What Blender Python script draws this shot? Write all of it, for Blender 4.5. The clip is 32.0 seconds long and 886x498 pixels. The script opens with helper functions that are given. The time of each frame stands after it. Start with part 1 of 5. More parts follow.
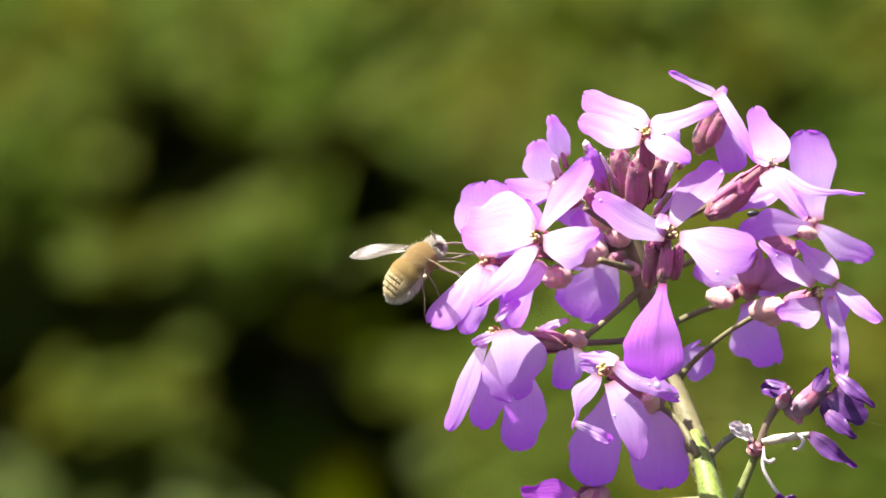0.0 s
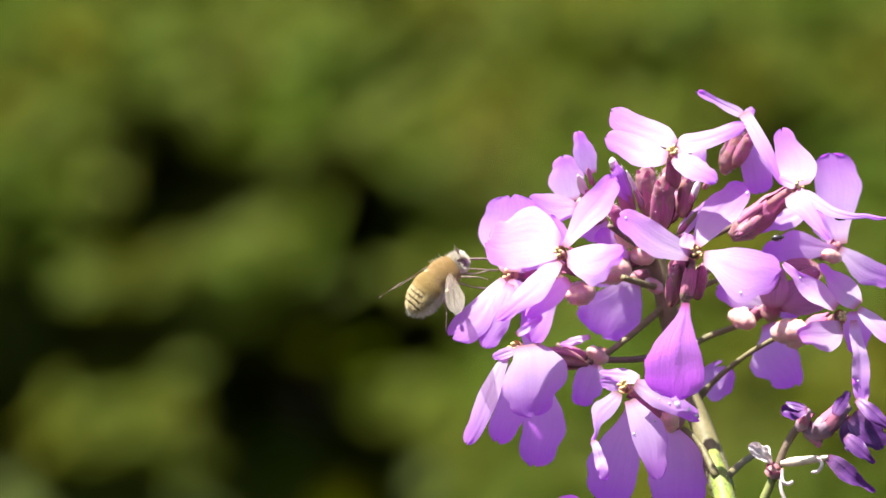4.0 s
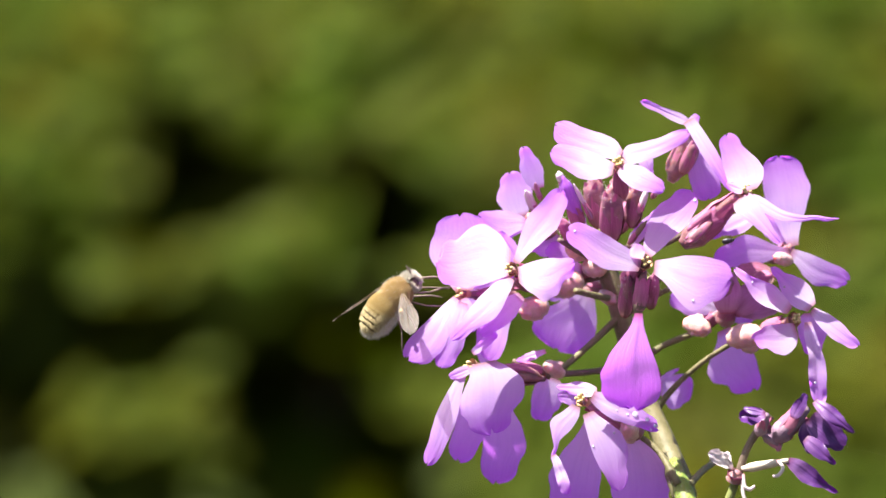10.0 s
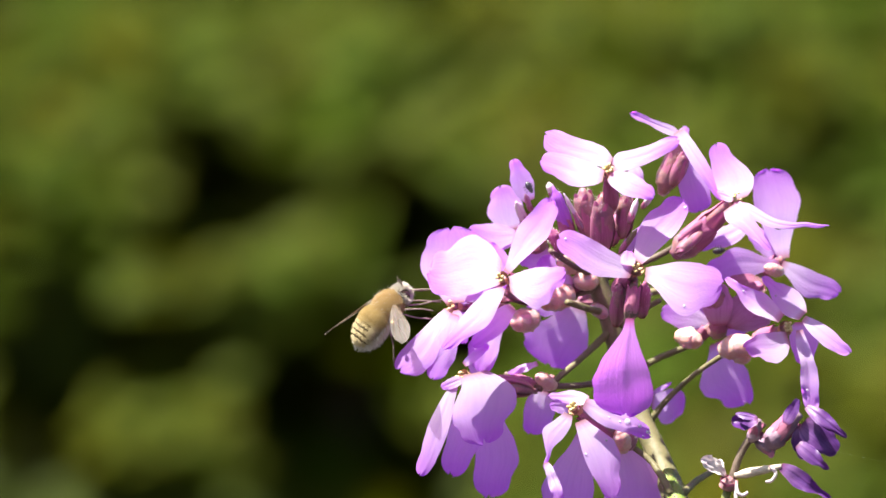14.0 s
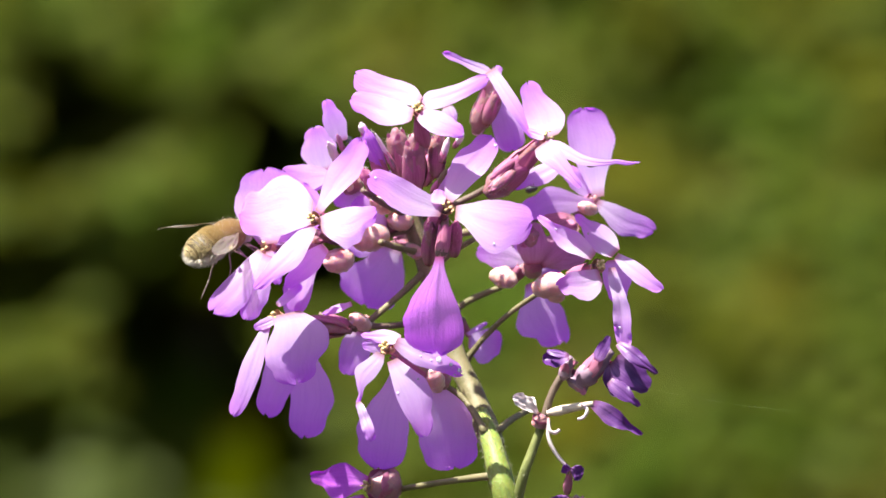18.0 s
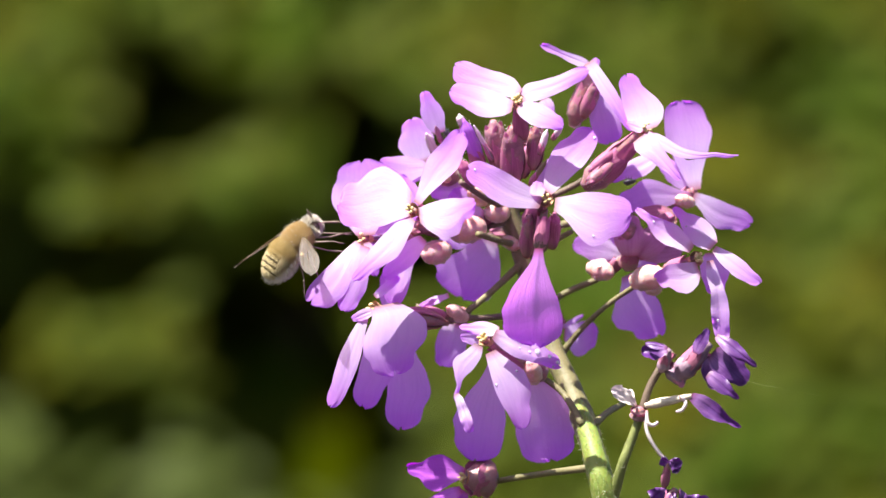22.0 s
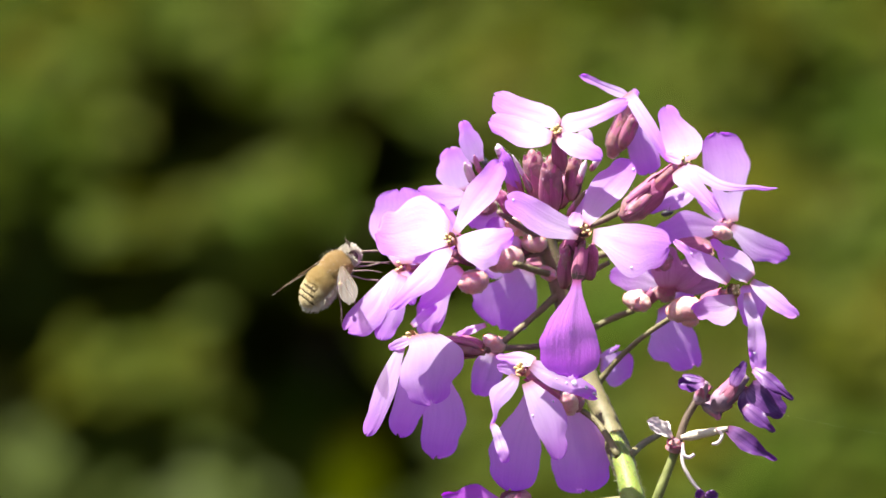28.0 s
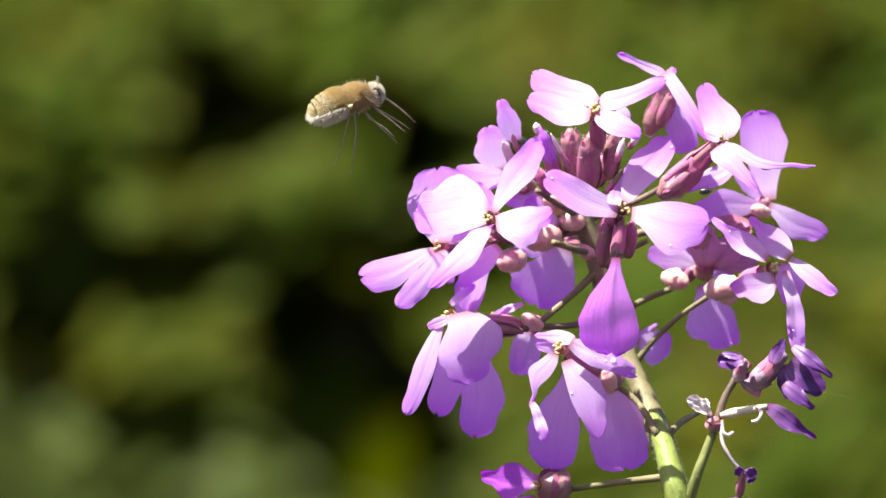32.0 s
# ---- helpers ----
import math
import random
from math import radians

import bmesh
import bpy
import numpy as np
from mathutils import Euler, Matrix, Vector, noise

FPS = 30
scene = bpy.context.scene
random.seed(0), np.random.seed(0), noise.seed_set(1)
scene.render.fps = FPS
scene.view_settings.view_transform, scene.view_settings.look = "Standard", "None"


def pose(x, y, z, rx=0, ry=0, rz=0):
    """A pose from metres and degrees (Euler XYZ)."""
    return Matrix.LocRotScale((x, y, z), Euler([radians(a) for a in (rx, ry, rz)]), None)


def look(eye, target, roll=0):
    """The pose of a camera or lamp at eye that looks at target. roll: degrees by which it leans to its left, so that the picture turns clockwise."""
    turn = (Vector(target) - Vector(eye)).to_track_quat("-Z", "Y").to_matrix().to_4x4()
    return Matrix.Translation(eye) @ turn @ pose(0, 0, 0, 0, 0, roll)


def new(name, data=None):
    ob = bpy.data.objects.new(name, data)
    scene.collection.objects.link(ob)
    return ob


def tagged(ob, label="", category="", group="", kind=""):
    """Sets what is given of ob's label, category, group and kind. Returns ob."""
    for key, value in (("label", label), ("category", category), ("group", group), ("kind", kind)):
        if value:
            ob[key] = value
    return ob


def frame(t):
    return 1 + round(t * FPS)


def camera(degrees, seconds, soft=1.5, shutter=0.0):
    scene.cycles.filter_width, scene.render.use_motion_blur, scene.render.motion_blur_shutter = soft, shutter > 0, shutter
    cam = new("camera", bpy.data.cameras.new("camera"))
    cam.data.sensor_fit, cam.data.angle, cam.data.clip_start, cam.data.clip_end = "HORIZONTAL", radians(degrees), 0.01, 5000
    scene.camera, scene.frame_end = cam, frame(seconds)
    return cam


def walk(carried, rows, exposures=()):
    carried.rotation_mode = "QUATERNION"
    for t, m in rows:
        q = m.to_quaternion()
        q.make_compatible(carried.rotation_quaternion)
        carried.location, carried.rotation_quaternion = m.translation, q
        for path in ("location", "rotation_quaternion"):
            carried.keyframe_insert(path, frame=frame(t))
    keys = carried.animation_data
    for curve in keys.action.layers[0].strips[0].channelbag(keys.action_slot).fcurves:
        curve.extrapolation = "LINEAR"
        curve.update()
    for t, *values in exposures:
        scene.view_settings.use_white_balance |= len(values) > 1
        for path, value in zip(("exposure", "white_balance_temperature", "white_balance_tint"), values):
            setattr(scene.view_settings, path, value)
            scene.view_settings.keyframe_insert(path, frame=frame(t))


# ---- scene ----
cam = camera(7.80, 32.0, soft=1.5)
cam.data.dof.use_dof = True
cam.data.dof.focus_distance = 0.985
cam.data.dof.aperture_fstop = 18.5

# head of the plant over its root, and the camera's height
ROOT = Vector((0.024, 1.0, 0.0))
LIFT = 0.45


def view(yaw, pitch):
    """The hand-held camera: it stands still and turns."""
    return pose(0, 0, LIFT, 90 + pitch, 0, yaw)


def sway(yaw, pitch, x, z, lean, nod):
    """The plant's pose: leaning and shifted across the view, its head nodding."""
    back = view(yaw, pitch) @ Matrix.Translation((x, z, 0)) @ pose(0, 0, 0, 0, 0, -lean) @ view(0, 0).inverted()
    return back @ Matrix.Translation((0, 0.988, LIFT)) @ pose(0, 0, 0, nod, 0, 0) @ Matrix.Translation((0, -0.988, -LIFT)) @ Matrix.Translation(ROOT)


# seconds, camera yaw and pitch in degrees, the plant's shift in millimetres across and up, its lean and nod in degrees
STEPS = (
    (0, -0.069, 0.362, 0.01793, -0.00275, 2.04, 2.50),
    (0.5, -0.097, 0.597, 0.01870, -0.00672, 2.22, 2.50),
    (1, -0.223, 0.674, 0.01621, -0.00793, 2.14, 2.50),
    (1.5, -0.062, 0.603, 0.02147, -0.00608, 3.32, 2.50),
    (2, 0.129, 0.576, 0.02842, -0.00511, 4.01, 2.50),
    (2.5, 0.125, 0.718, 0.02461, -0.00678, 2.97, 2.50),
    (4.5, -0.143, 0.548, 0.02072, -0.00549, 3.68, 2.50),
    (5, -0.149, 0.598, 0.01446, -0.00733, 1.36, 2.50),
    (5.5, -0.257, 0.587, 0.01004, -0.00812, 0.55, 2.50),
    (6, -0.310, 0.592, 0.01202, -0.00823, 1.92, 2.50),
    (6.5, -0.116, 0.617, 0.01656, -0.00848, 2.45, 2.50),
    (7, -0.047, 0.611, 0.01579, -0.00910, 0.52, 2.50),
    (7.5, -0.079, 0.643, 0.01569, -0.00963, 0.84, 2.50),
    (8, -0.002, 0.604, 0.01863, -0.00877, 1.67, 2.50),
    (8.5, 0.092, 0.553, 0.01852, -0.00740, 1.47, 2.50),
    (9, 0.195, 0.499, 0.01773, -0.00614, 1.42, 2.50),
    (9.5, 0.174, 0.523, 0.01698, -0.00697, 1.01, 2.50),
    (10, 0.096, 0.528, 0.01428, -0.00758, 0.76, 2.50),
    (10.5, 0.074, 0.534, 0.01273, -0.00835, 0.21, 2.50),
    (11, 0.060, 0.554, 0.01252, -0.00926, 0.36, 1.67),
    (11.5, 0.067, 0.555, 0.01264, -0.00917, 0.45, 0.83),
    (12, 0.139, 0.555, 0.01298, -0.00883, 0.15, 0.00),
    (12.5, 0.168, 0.510, 0.01434, -0.00777, 0.67, 0.00),
    (13, 0.107, 0.478, 0.01344, -0.00756, 0.52, 0.00),
    (13.5, 0.210, 0.509, 0.01290, -0.00776, 0.42, 0.00),
    (14, 0.315, 0.627, 0.01296, -0.00911, 0.32, 0.00),
    (14.5, 0.346, 0.586, 0.01275, -0.00855, -0.14, 0.00),
    (16.5, 0.414, 0.347, 0.01478, -0.00655, -0.30, 0.00),
    (17, 0.413, 0.179, 0.01156, -0.00329, 0.28, 0.00),
    (17.5, -0.669, -0.024, -0.00968, -0.00020, 0.00, 0.00),
    (18, -0.952, -0.015, -0.01559, 0.00003, -0.18, 0.00),
    (18.5, -0.662, 0.103, -0.00784, -0.00130, 0.58, 0.00),
    (19, -0.347, 0.137, -0.00154, -0.00167, 1.01, 0.00),
    (19.5, -0.258, 0.103, -0.00194, -0.00131, 0.65, 0.00),
    (20, -0.106, -0.016, -0.00057, 0.00049, 0.23, 0.00),
    (20.5, -0.063, -0.176, -0.00037, 0.00303, 0.15, 0.00),
    (21, -0.115, -0.255, 0.00038, 0.00353, 0.12, 0.00),
    (21.5, -0.184, -0.254, -0.00035, 0.00332, 0.16, 0.00),
    (22, -0.143, -0.107, -0.00067, 0.00130, 0.07, 0.00),
    (22.5, -0.048, -0.011, -0.00134, 0.00012, -0.16, 0.00),
    (23, 0.005, -0.002, 0.00000, -0.00000, 0.00, 0.00),
    (23.5, 0.001, -0.006, 0.00038, -0.00004, -0.42, 0.00),
    (24, -0.034, -0.015, 0.00095, 0.00001, 0.35, 0.00),
    (24.5, -0.040, 0.061, 0.00113, -0.00130, 0.10, 0.00),
    (25, -0.052, 0.165, 0.00052, -0.00286, -0.10, 0.00),
    (25.5, -0.002, 0.154, 0.00126, -0.00286, 0.15, 0.00),
    (27.5, -0.106, 0.013, 0.00476, -0.00210, 0.60, 0.00),
    (28, 0.069, 0.105, 0.00504, -0.00321, 0.66, 0.00),
    (28.5, 0.148, 0.191, 0.00409, -0.00501, 0.30, 0.00),
    (29, 0.237, 0.197, 0.00373, -0.00516, -0.10, 0.00),
    (29.5, 0.203, 0.234, 0.00304, -0.00555, -1.30, 0.00),
    (30, 0.150, 0.191, 0.00366, -0.00485, 0.17, 0.00),
    (30.5, 0.175, 0.176, 0.00453, -0.00448, 0.01, 0.00),
    (31, 0.247, 0.071, 0.00754, -0.00276, 0.09, 0.00),
    (31.5, 0.239, -0.105, 0.00845, 0.00045, 0.75, 0.00),
    (32, 0.349, -0.067, 0.01089, 0.00006, 0.50, 0.00),
)
# the camera's own gain drifts a little
EXPOSURES = ((0, 2.34), (9, 2.34), (14, 2.27), (17, 2.27), (18.5, 2.18), (25, 2.17), (28, 2.21), (32, 2.25))
walk(cam, [(s[0], view(s[1], s[2])) for s in STEPS], EXPOSURES)

# ---- light ----
SUN_TO = Vector((-0.36, -0.23, 0.91)).normalized()
world = bpy.data.worlds.new("sky")
scene.world = world
world.use_nodes = True
wn = world.node_tree.nodes
sky = wn.new("ShaderNodeTexSky")
sky.sky_type = 'NISHITA'
sky.sun_disc = False
sky.air_density, sky.dust_density, sky.ozone_density = 0.8, 2.5, 0.5
sky.sun_elevation = math.asin(SUN_TO.z)
sky.sun_rotation = math.atan2(SUN_TO.x, SUN_TO.y)
wn["Background"].inputs["Strength"].default_value = 0.052
world.node_tree.links.new(sky.outputs["Color"], wn["Background"].inputs["Color"])
sun = new("sun", bpy.data.lights.new("sun", 'SUN'))
sun.data.energy, sun.data.angle, sun.data.color = 5.0, radians(0.6), (1.0, 0.95, 0.88)
sun.matrix_world = look(SUN_TO * 20, (0, 0, 0))


# ---- materials ----
def shader(name):
    m = bpy.data.materials.new(name)
    m.use_nodes = True
    t = m.node_tree
    t.nodes.clear()
    out = t.nodes.new("ShaderNodeOutputMaterial")
    return m, t, out


def node(t, kind, **values):
    n = t.nodes.new("ShaderNode" + kind)
    for k, v in values.items():
        n.inputs[k.replace("_", " ")].default_value = v
    return n


def ramp(t, source, *stops):
    n = t.nodes.new("ShaderNodeValToRGB")
    e = n.color_ramp.elements
    while len(e) < len(stops):
        e.new(0.5)
    for el, (p, c) in zip(e, stops):
        el.position, el.color = p, (*c, 1)
    t.links.new(source, n.inputs["Fac"])
    return n


def mixed(t, kind, fac, a, b):
    n = t.nodes.new("ShaderNodeMix")
    n.data_type, n.blend_type = 'RGBA', kind
    for s, v in (("Factor", fac), ("A", a), ("B", b)):
        if s == "Factor":
            sock = n.inputs[0]
        else:
            sock = n.inputs[6 if s == "A" else 7]
        if hasattr(v, "is_output"):
            t.links.new(v, sock)
        else:
            sock.default_value = v if s == "Factor" else (*v, 1)
    return n.outputs[2]


def leafy(name, tone, throat, deep, through_light, rough=0.5, gloss=0.010, veins=0.25, scale=900, margin=None, reach=0.36, glow=(1.0, 1.0, 1.0), vivid=1.25, hues=False):
    """Thin living sheet: diffuse, part translucent, with veins along it; tone runs from throat to blade."""
    m, t, out = shader(name)
    a = t.nodes.new("ShaderNodeAttribute")
    a.attribute_name = "along"
    sep = t.nodes.new("ShaderNodeSeparateXYZ")
    t.links.new(a.outputs["Vector"], sep.inputs[0])
    base = ramp(t, sep.outputs["X"], (0.0, tuple(c * f for c, f in zip(throat, (0.62, 0.36, 0.28)))), (0.04, tuple(c * f for c, f in zip(throat, (0.85, 0.66, 0.70)))), (0.09, throat), (reach, tone), (1.0, tuple(c * f for c, f in zip(tone, (0.96, 0.86, 1.0))))).outputs["Color"]
    info = t.nodes.new("ShaderNodeObjectInfo")
    r = ramp(t, info.outputs["Random"], (0.0, (0.90, 0.88, 0.96)), (1.0, (1.0, 1.0, 1.0)))
    base = mixed(t, 'MULTIPLY', 0.6, base, r.outputs["Color"])
    if hues:
        # old and young growth: patches of yellower, deeper green and browner leaves
        gc = t.nodes.new("ShaderNodeTexCoord")
        patch = node(t, "TexNoise", Scale=17.0, Detail=2.0)
        t.links.new(gc.outputs["Object"], patch.inputs["Vector"])
        p2 = ramp(t, patch.outputs["Fac"], (0.32, (0.74, 0.98, 0.62)), (0.46, (0.96, 1.02, 0.80)), (0.56, (1.02, 0.98, 0.92)), (0.68, (1.28, 1.04, 0.34)))
        base = mixed(t, 'MULTIPLY', 1.0, base, p2.outputs["Color"])
        age = node(t, "TexNoise", Scale=11.0, Detail=1.0)
        shift = node(t, "Mapping", Location=(3.0, 7.0, 1.0))
        t.links.new(gc.outputs["Object"], shift.inputs["Vector"])
        t.links.new(shift.outputs[0], age.inputs["Vector"])
        p3 = ramp(t, age.outputs["Fac"], (0.55, (1.0, 1.0, 1.0)), (0.70, (1.12, 0.88, 1.25)))
        base = mixed(t, 'MULTIPLY', 1.0, base, p3.outputs["Color"])
    # veins: fine streaks that fan out along the blade
    comb = t.nodes.new("ShaderNodeCombineXYZ")
    mul = t.nodes.new("ShaderNodeMath")
    mul.operation = 'MULTIPLY'
    mul.inputs[1].default_value = 9.0
    t.links.new(sep.outputs["Y"], mul.inputs[0])
    t.links.new(mul.outputs[0], comb.inputs["X"])
    t.links.new(sep.outputs["X"], comb.inputs["Y"])
    t.links.new(info.outputs["Random"], comb.inputs["Z"])
    streak = node(t, "TexNoise", Scale=1.6, Detail=2.0)
    t.links.new(comb.outputs[0], streak.inputs["Vector"])
    s2 = ramp(t, streak.outputs["Fac"], (0.36, deep), (0.56, (1, 1, 1)))
    base = mixed(t, 'MULTIPLY', veins, base, s2.outputs["Color"])
    if margin:
        # margin scales the colour at the rim: deeper on violet petals, paler on wilted ones
        ab = t.nodes.new("ShaderNodeMath")
        ab.operation = 'ABSOLUTE'
        t.links.new(sep.outputs["Y"], ab.inputs[0])
        db = t.nodes.new("ShaderNodeMath")
        db.operation = 'MULTIPLY'
        db.inputs[1].default_value = 2.0
        t.links.new(ab.outputs[0], db.inputs[0])
        mxm = t.nodes.new("ShaderNodeMath")
        mxm.operation = 'MAXIMUM'
        t.links.new(db.outputs[0], mxm.inputs[0])
        t.links.new(sep.outputs["X"], mxm.inputs[1])
        rim = ramp(t, mxm.outputs[0], (0.955, (1, 1, 1)), (0.995, margin)).outputs["Color"]
        base = mixed(t, 'MULTIPLY', 1.0, base, rim)
    tc = t.nodes.new("ShaderNodeTexCoord")
    mott = node(t, "TexNoise", Scale=scale * 0.25, Detail=3.0)
    t.links.new(tc.outputs["Object"], mott.inputs["Vector"])
    m2 = ramp(t, mott.outputs["Fac"], (0.3, (0.86, 0.84, 0.9)), (0.65, (1, 1, 1)))
    base = mixed(t, 'MULTIPLY', 0.5, base, m2.outputs["Color"])
    fine = node(t, "TexNoise", Scale=scale * 2.5, Detail=2.0)
    t.links.new(tc.outputs["Object"], fine.inputs["Vector"])
    ribs = node(t, "Bump", Strength=0.11, Distance=0.0005)
    t.links.new(streak.outputs["Fac"], ribs.inputs["Height"])
    bump = node(t, "Bump", Strength=0.12, Distance=0.0003)
    t.links.new(fine.outputs[0], bump.inputs["Height"])
    t.links.new(ribs.outputs[0], bump.inputs["Normal"])
    d = node(t, "BsdfDiffuse")
    tr = node(t, "BsdfTranslucent")
    g = node(t, "BsdfGlossy", Roughness=rough)
    g.inputs["Color"].default_value = (1, 1, 1, 1)
    sat = node(t, "HueSaturation", Saturation=vivid, Value=1.0)
    t.links.new(mixed(t, 'MULTIPLY', 1.0, base, glow), sat.inputs["Color"])
    t.links.new(base, d.inputs["Color"])
    t.links.new(sat.outputs["Color"], tr.inputs["Color"])
    for n in (d, tr, g):
        t.links.new(bump.outputs[0], n.inputs["Normal"])
    mx = node(t, "MixShader", Fac=through_light)
    t.links.new(d.outputs[0], mx.inputs[1])
    t.links.new(tr.outputs[0], mx.inputs[2])
    mg = node(t, "MixShader", Fac=gloss)
    t.links.new(mx.outputs[0], mg.inputs[1])
    t.links.new(g.outputs[0], mg.inputs[2])
    t.links.new(mg.outputs[0], out.inputs["Surface"])
    return m


def solid(name, tone, other, scale=300.0, rough=0.6, bump=0.3, spec=0.3, depth=0.0003, glow=0.0):
    """Rough body with two tones mixed by noise at two scales."""
    m, t, out = shader(name)
    tc = t.nodes.new("ShaderNodeTexCoord")
    n1 = node(t, "TexNoise", Scale=scale, Detail=4.0)
    n2 = node(t, "TexNoise", Scale=scale * 7, Detail=2.0)
    for n in (n1, n2):
        t.links.new(tc.outputs["Object"], n.inputs["Vector"])
    c = ramp(t, n1.outputs["Fac"], (0.34, tone), (0.66, other)).outputs["Color"]
    c2 = ramp(t, n2.outputs["Fac"], (0.3, (0.8, 0.8, 0.8)), (0.7, (1, 1, 1))).outputs["Color"]
    c = mixed(t, 'MULTIPLY', 0.7, c, c2)
    b = node(t, "BsdfPrincipled", Roughness=rough)
    b.inputs["Specular IOR Level"].default_value = spec
    b.inputs["Subsurface Weight"].default_value = glow
    b.inputs["Subsurface Scale"].default_value = 0.0012
    t.links.new(c, b.inputs["Base Color"])
    bp = node(t, "Bump", Strength=bump, Distance=depth)
    t.links.new(n2.outputs["Fac"], bp.inputs["Height"])
    t.links.new(bp.outputs[0], b.inputs["Normal"])
    t.links.new(b.outputs[0], out.inputs["Surface"])
    return m


def hairy(name, tone, other):
    """Fine hair: each strand takes its own tone."""
    m, t, out = shader(name)
    g = t.nodes.new("ShaderNodeNewGeometry")
    c = ramp(t, g.outputs["Random Per Island"], (0.0, tone), (1.0, other)).outputs["Color"]
    d, tr = node(t, "BsdfDiffuse"), node(t, "BsdfTranslucent")
    t.links.new(c, d.inputs["Color"])
    t.links.new(c, tr.inputs["Color"])
    mx = node(t, "MixShader", Fac=0.35)
    t.links.new(d.outputs[0], mx.inputs[1])
    t.links.new(tr.outputs[0], mx.inputs[2])
    t.links.new(mx.outputs[0], out.inputs["Surface"])
    return m


def clear(name, tint, rough, see, body=None):
    m, t, out = shader(name)
    tp = node(t, "BsdfTransparent")
    tp.inputs["Color"].default_value = (*tint, 1)
    b = node(t, "BsdfPrincipled", Roughness=rough)
    b.inputs["Base Color"].default_value = (*(body or tint), 1)
    mx = node(t, "MixShader", Fac=see)
    t.links.new(b.outputs[0], mx.inputs[1])
    t.links.new(tp.outputs[0], mx.inputs[2])
    t.links.new(mx.outputs[0], out.inputs["Surface"])
    return m


PETAL = leafy("violet_petal", (0.412, 0.196, 0.520), (0.50, 0.435, 0.54), (0.78, 0.62, 0.90), 0.58, veins=0.16, margin=(0.93, 0.82, 0.97), reach=0.80, glow=(1.84, 0.90, 1.98), vivid=1.05)
DUSKY = leafy("dusky_pink_petal", (0.46, 0.235, 0.36), (0.40, 0.22, 0.25), (0.75, 0.6, 0.7), 0.4, veins=0.4)
DEEP = leafy("deep_violet_petal", (0.47, 0.115, 0.60), (0.56, 0.20, 0.62), (0.74, 0.55, 0.88), 0.5, veins=0.3, margin=(0.84, 0.66, 0.93), reach=0.3)
FADED = leafy("wilted_petal", (0.090, 0.028, 0.140), (0.200, 0.095, 0.240), (0.40, 0.28, 0.65), 0.25, veins=0.6, margin=(2.2, 2.3, 1.8), gloss=0.02, rough=0.4)
PALE = leafy("dry_sepal", (0.620, 0.570, 0.530), (0.500, 0.400, 0.410), (0.6, 0.5, 0.6), 0.3, veins=0.4)
SEPAL = leafy("pink_sepal", (0.360, 0.140, 0.205), (0.320, 0.190, 0.170), (0.6, 0.45, 0.5), 0.2, veins=0.5)
PALE_SEPAL = leafy("pale_pink_sepal", (0.430, 0.240, 0.300), (0.400, 0.280, 0.260), (0.7, 0.5, 0.55), 0.25, veins=0.4)
BUD = leafy("violet_bud", (0.396, 0.167, 0.528), (0.334, 0.167, 0.317), (0.65, 0.5, 0.8), 0.2, veins=0.4)
CALYX = solid("pink_brown_calyx", (0.165, 0.072, 0.100), (0.280, 0.150, 0.145), scale=420, rough=0.42, glow=0.35)
STEM = solid("green_stem", (0.135, 0.182, 0.028), (0.175, 0.215, 0.046), scale=260, rough=0.55, glow=0.2)
BROWN = solid("brown_stem", (0.083, 0.058, 0.042), (0.132, 0.094, 0.066), scale=260, rough=0.6)
PEDICEL = solid("pedicel_green", (0.095, 0.088, 0.034), (0.150, 0.130, 0.062), scale=400, rough=0.6)
KNOB = solid("pale_pink_calyx", (0.40, 0.215, 0.215), (0.50, 0.345, 0.29), scale=380, rough=0.3, spec=0.5, glow=0.5)
THROAT = solid("brown_throat", (0.36, 0.17, 0.10), (0.46, 0.28, 0.15), scale=900, rough=0.7)
ANTHER = solid("anther_yellow", (0.42, 0.31, 0.13), (0.56, 0.46, 0.24), scale=900, rough=0.7)
SIDE_GREEN = solid("side_stem_green", (0.100, 0.122, 0.028), (0.165, 0.180, 0.055), scale=300, rough=0.55)
WITHERED = solid("withered_calyx", (0.150, 0.085, 0.140), (0.270, 0.180, 0.225), scale=500)
PALE_TUBE = solid("pale_tube", (0.400, 0.335, 0.270), (0.500, 0.430, 0.330), scale=500)
STEM_HAIR = hairy("stem_hair", (0.253, 0.253, 0.175), (0.345, 0.345, 0.276))
BUD_HAIR = hairy("bud_hair", (0.44, 0.36, 0.38), (0.54, 0.48, 0.48))
WATER = clear("water", (0.75, 0.72, 0.80), 0.02, 0.6)
BLUE_LEAF = leafy("bluish_leaf", (0.052, 0.073, 0.0135), (0.052, 0.071, 0.0135), (0.7, 0.8, 0.6), 0.3, rough=0.5, gloss=0.003, scale=60)
LEAF = leafy("hedge_leaf", (0.056, 0.075, 0.0085), (0.058, 0.075, 0.0095), (0.7, 0.8, 0.6), 0.3, rough=0.5, gloss=0.002, scale=60, hues=True)
TWIG = solid("hedge_twig", (0.023, 0.016, 0.009), (0.041, 0.028, 0.018), scale=60)
SOIL = solid("ground_soil", (0.016, 0.013, 0.008), (0.032, 0.025, 0.014), scale=4, rough=0.95, bump=0.6, depth=0.01)


# ---- mesh helpers ----
def finish(bm, name, material, smooth=True):
    me = bpy.data.meshes.new(name)
    bm.to_mesh(me)
    bm.free()
    for p in me.polygons:
        p.use_smooth = smooth
    for m in (material if isinstance(material, (list, tuple)) else [material]):
        me.materials.append(m)
    return me


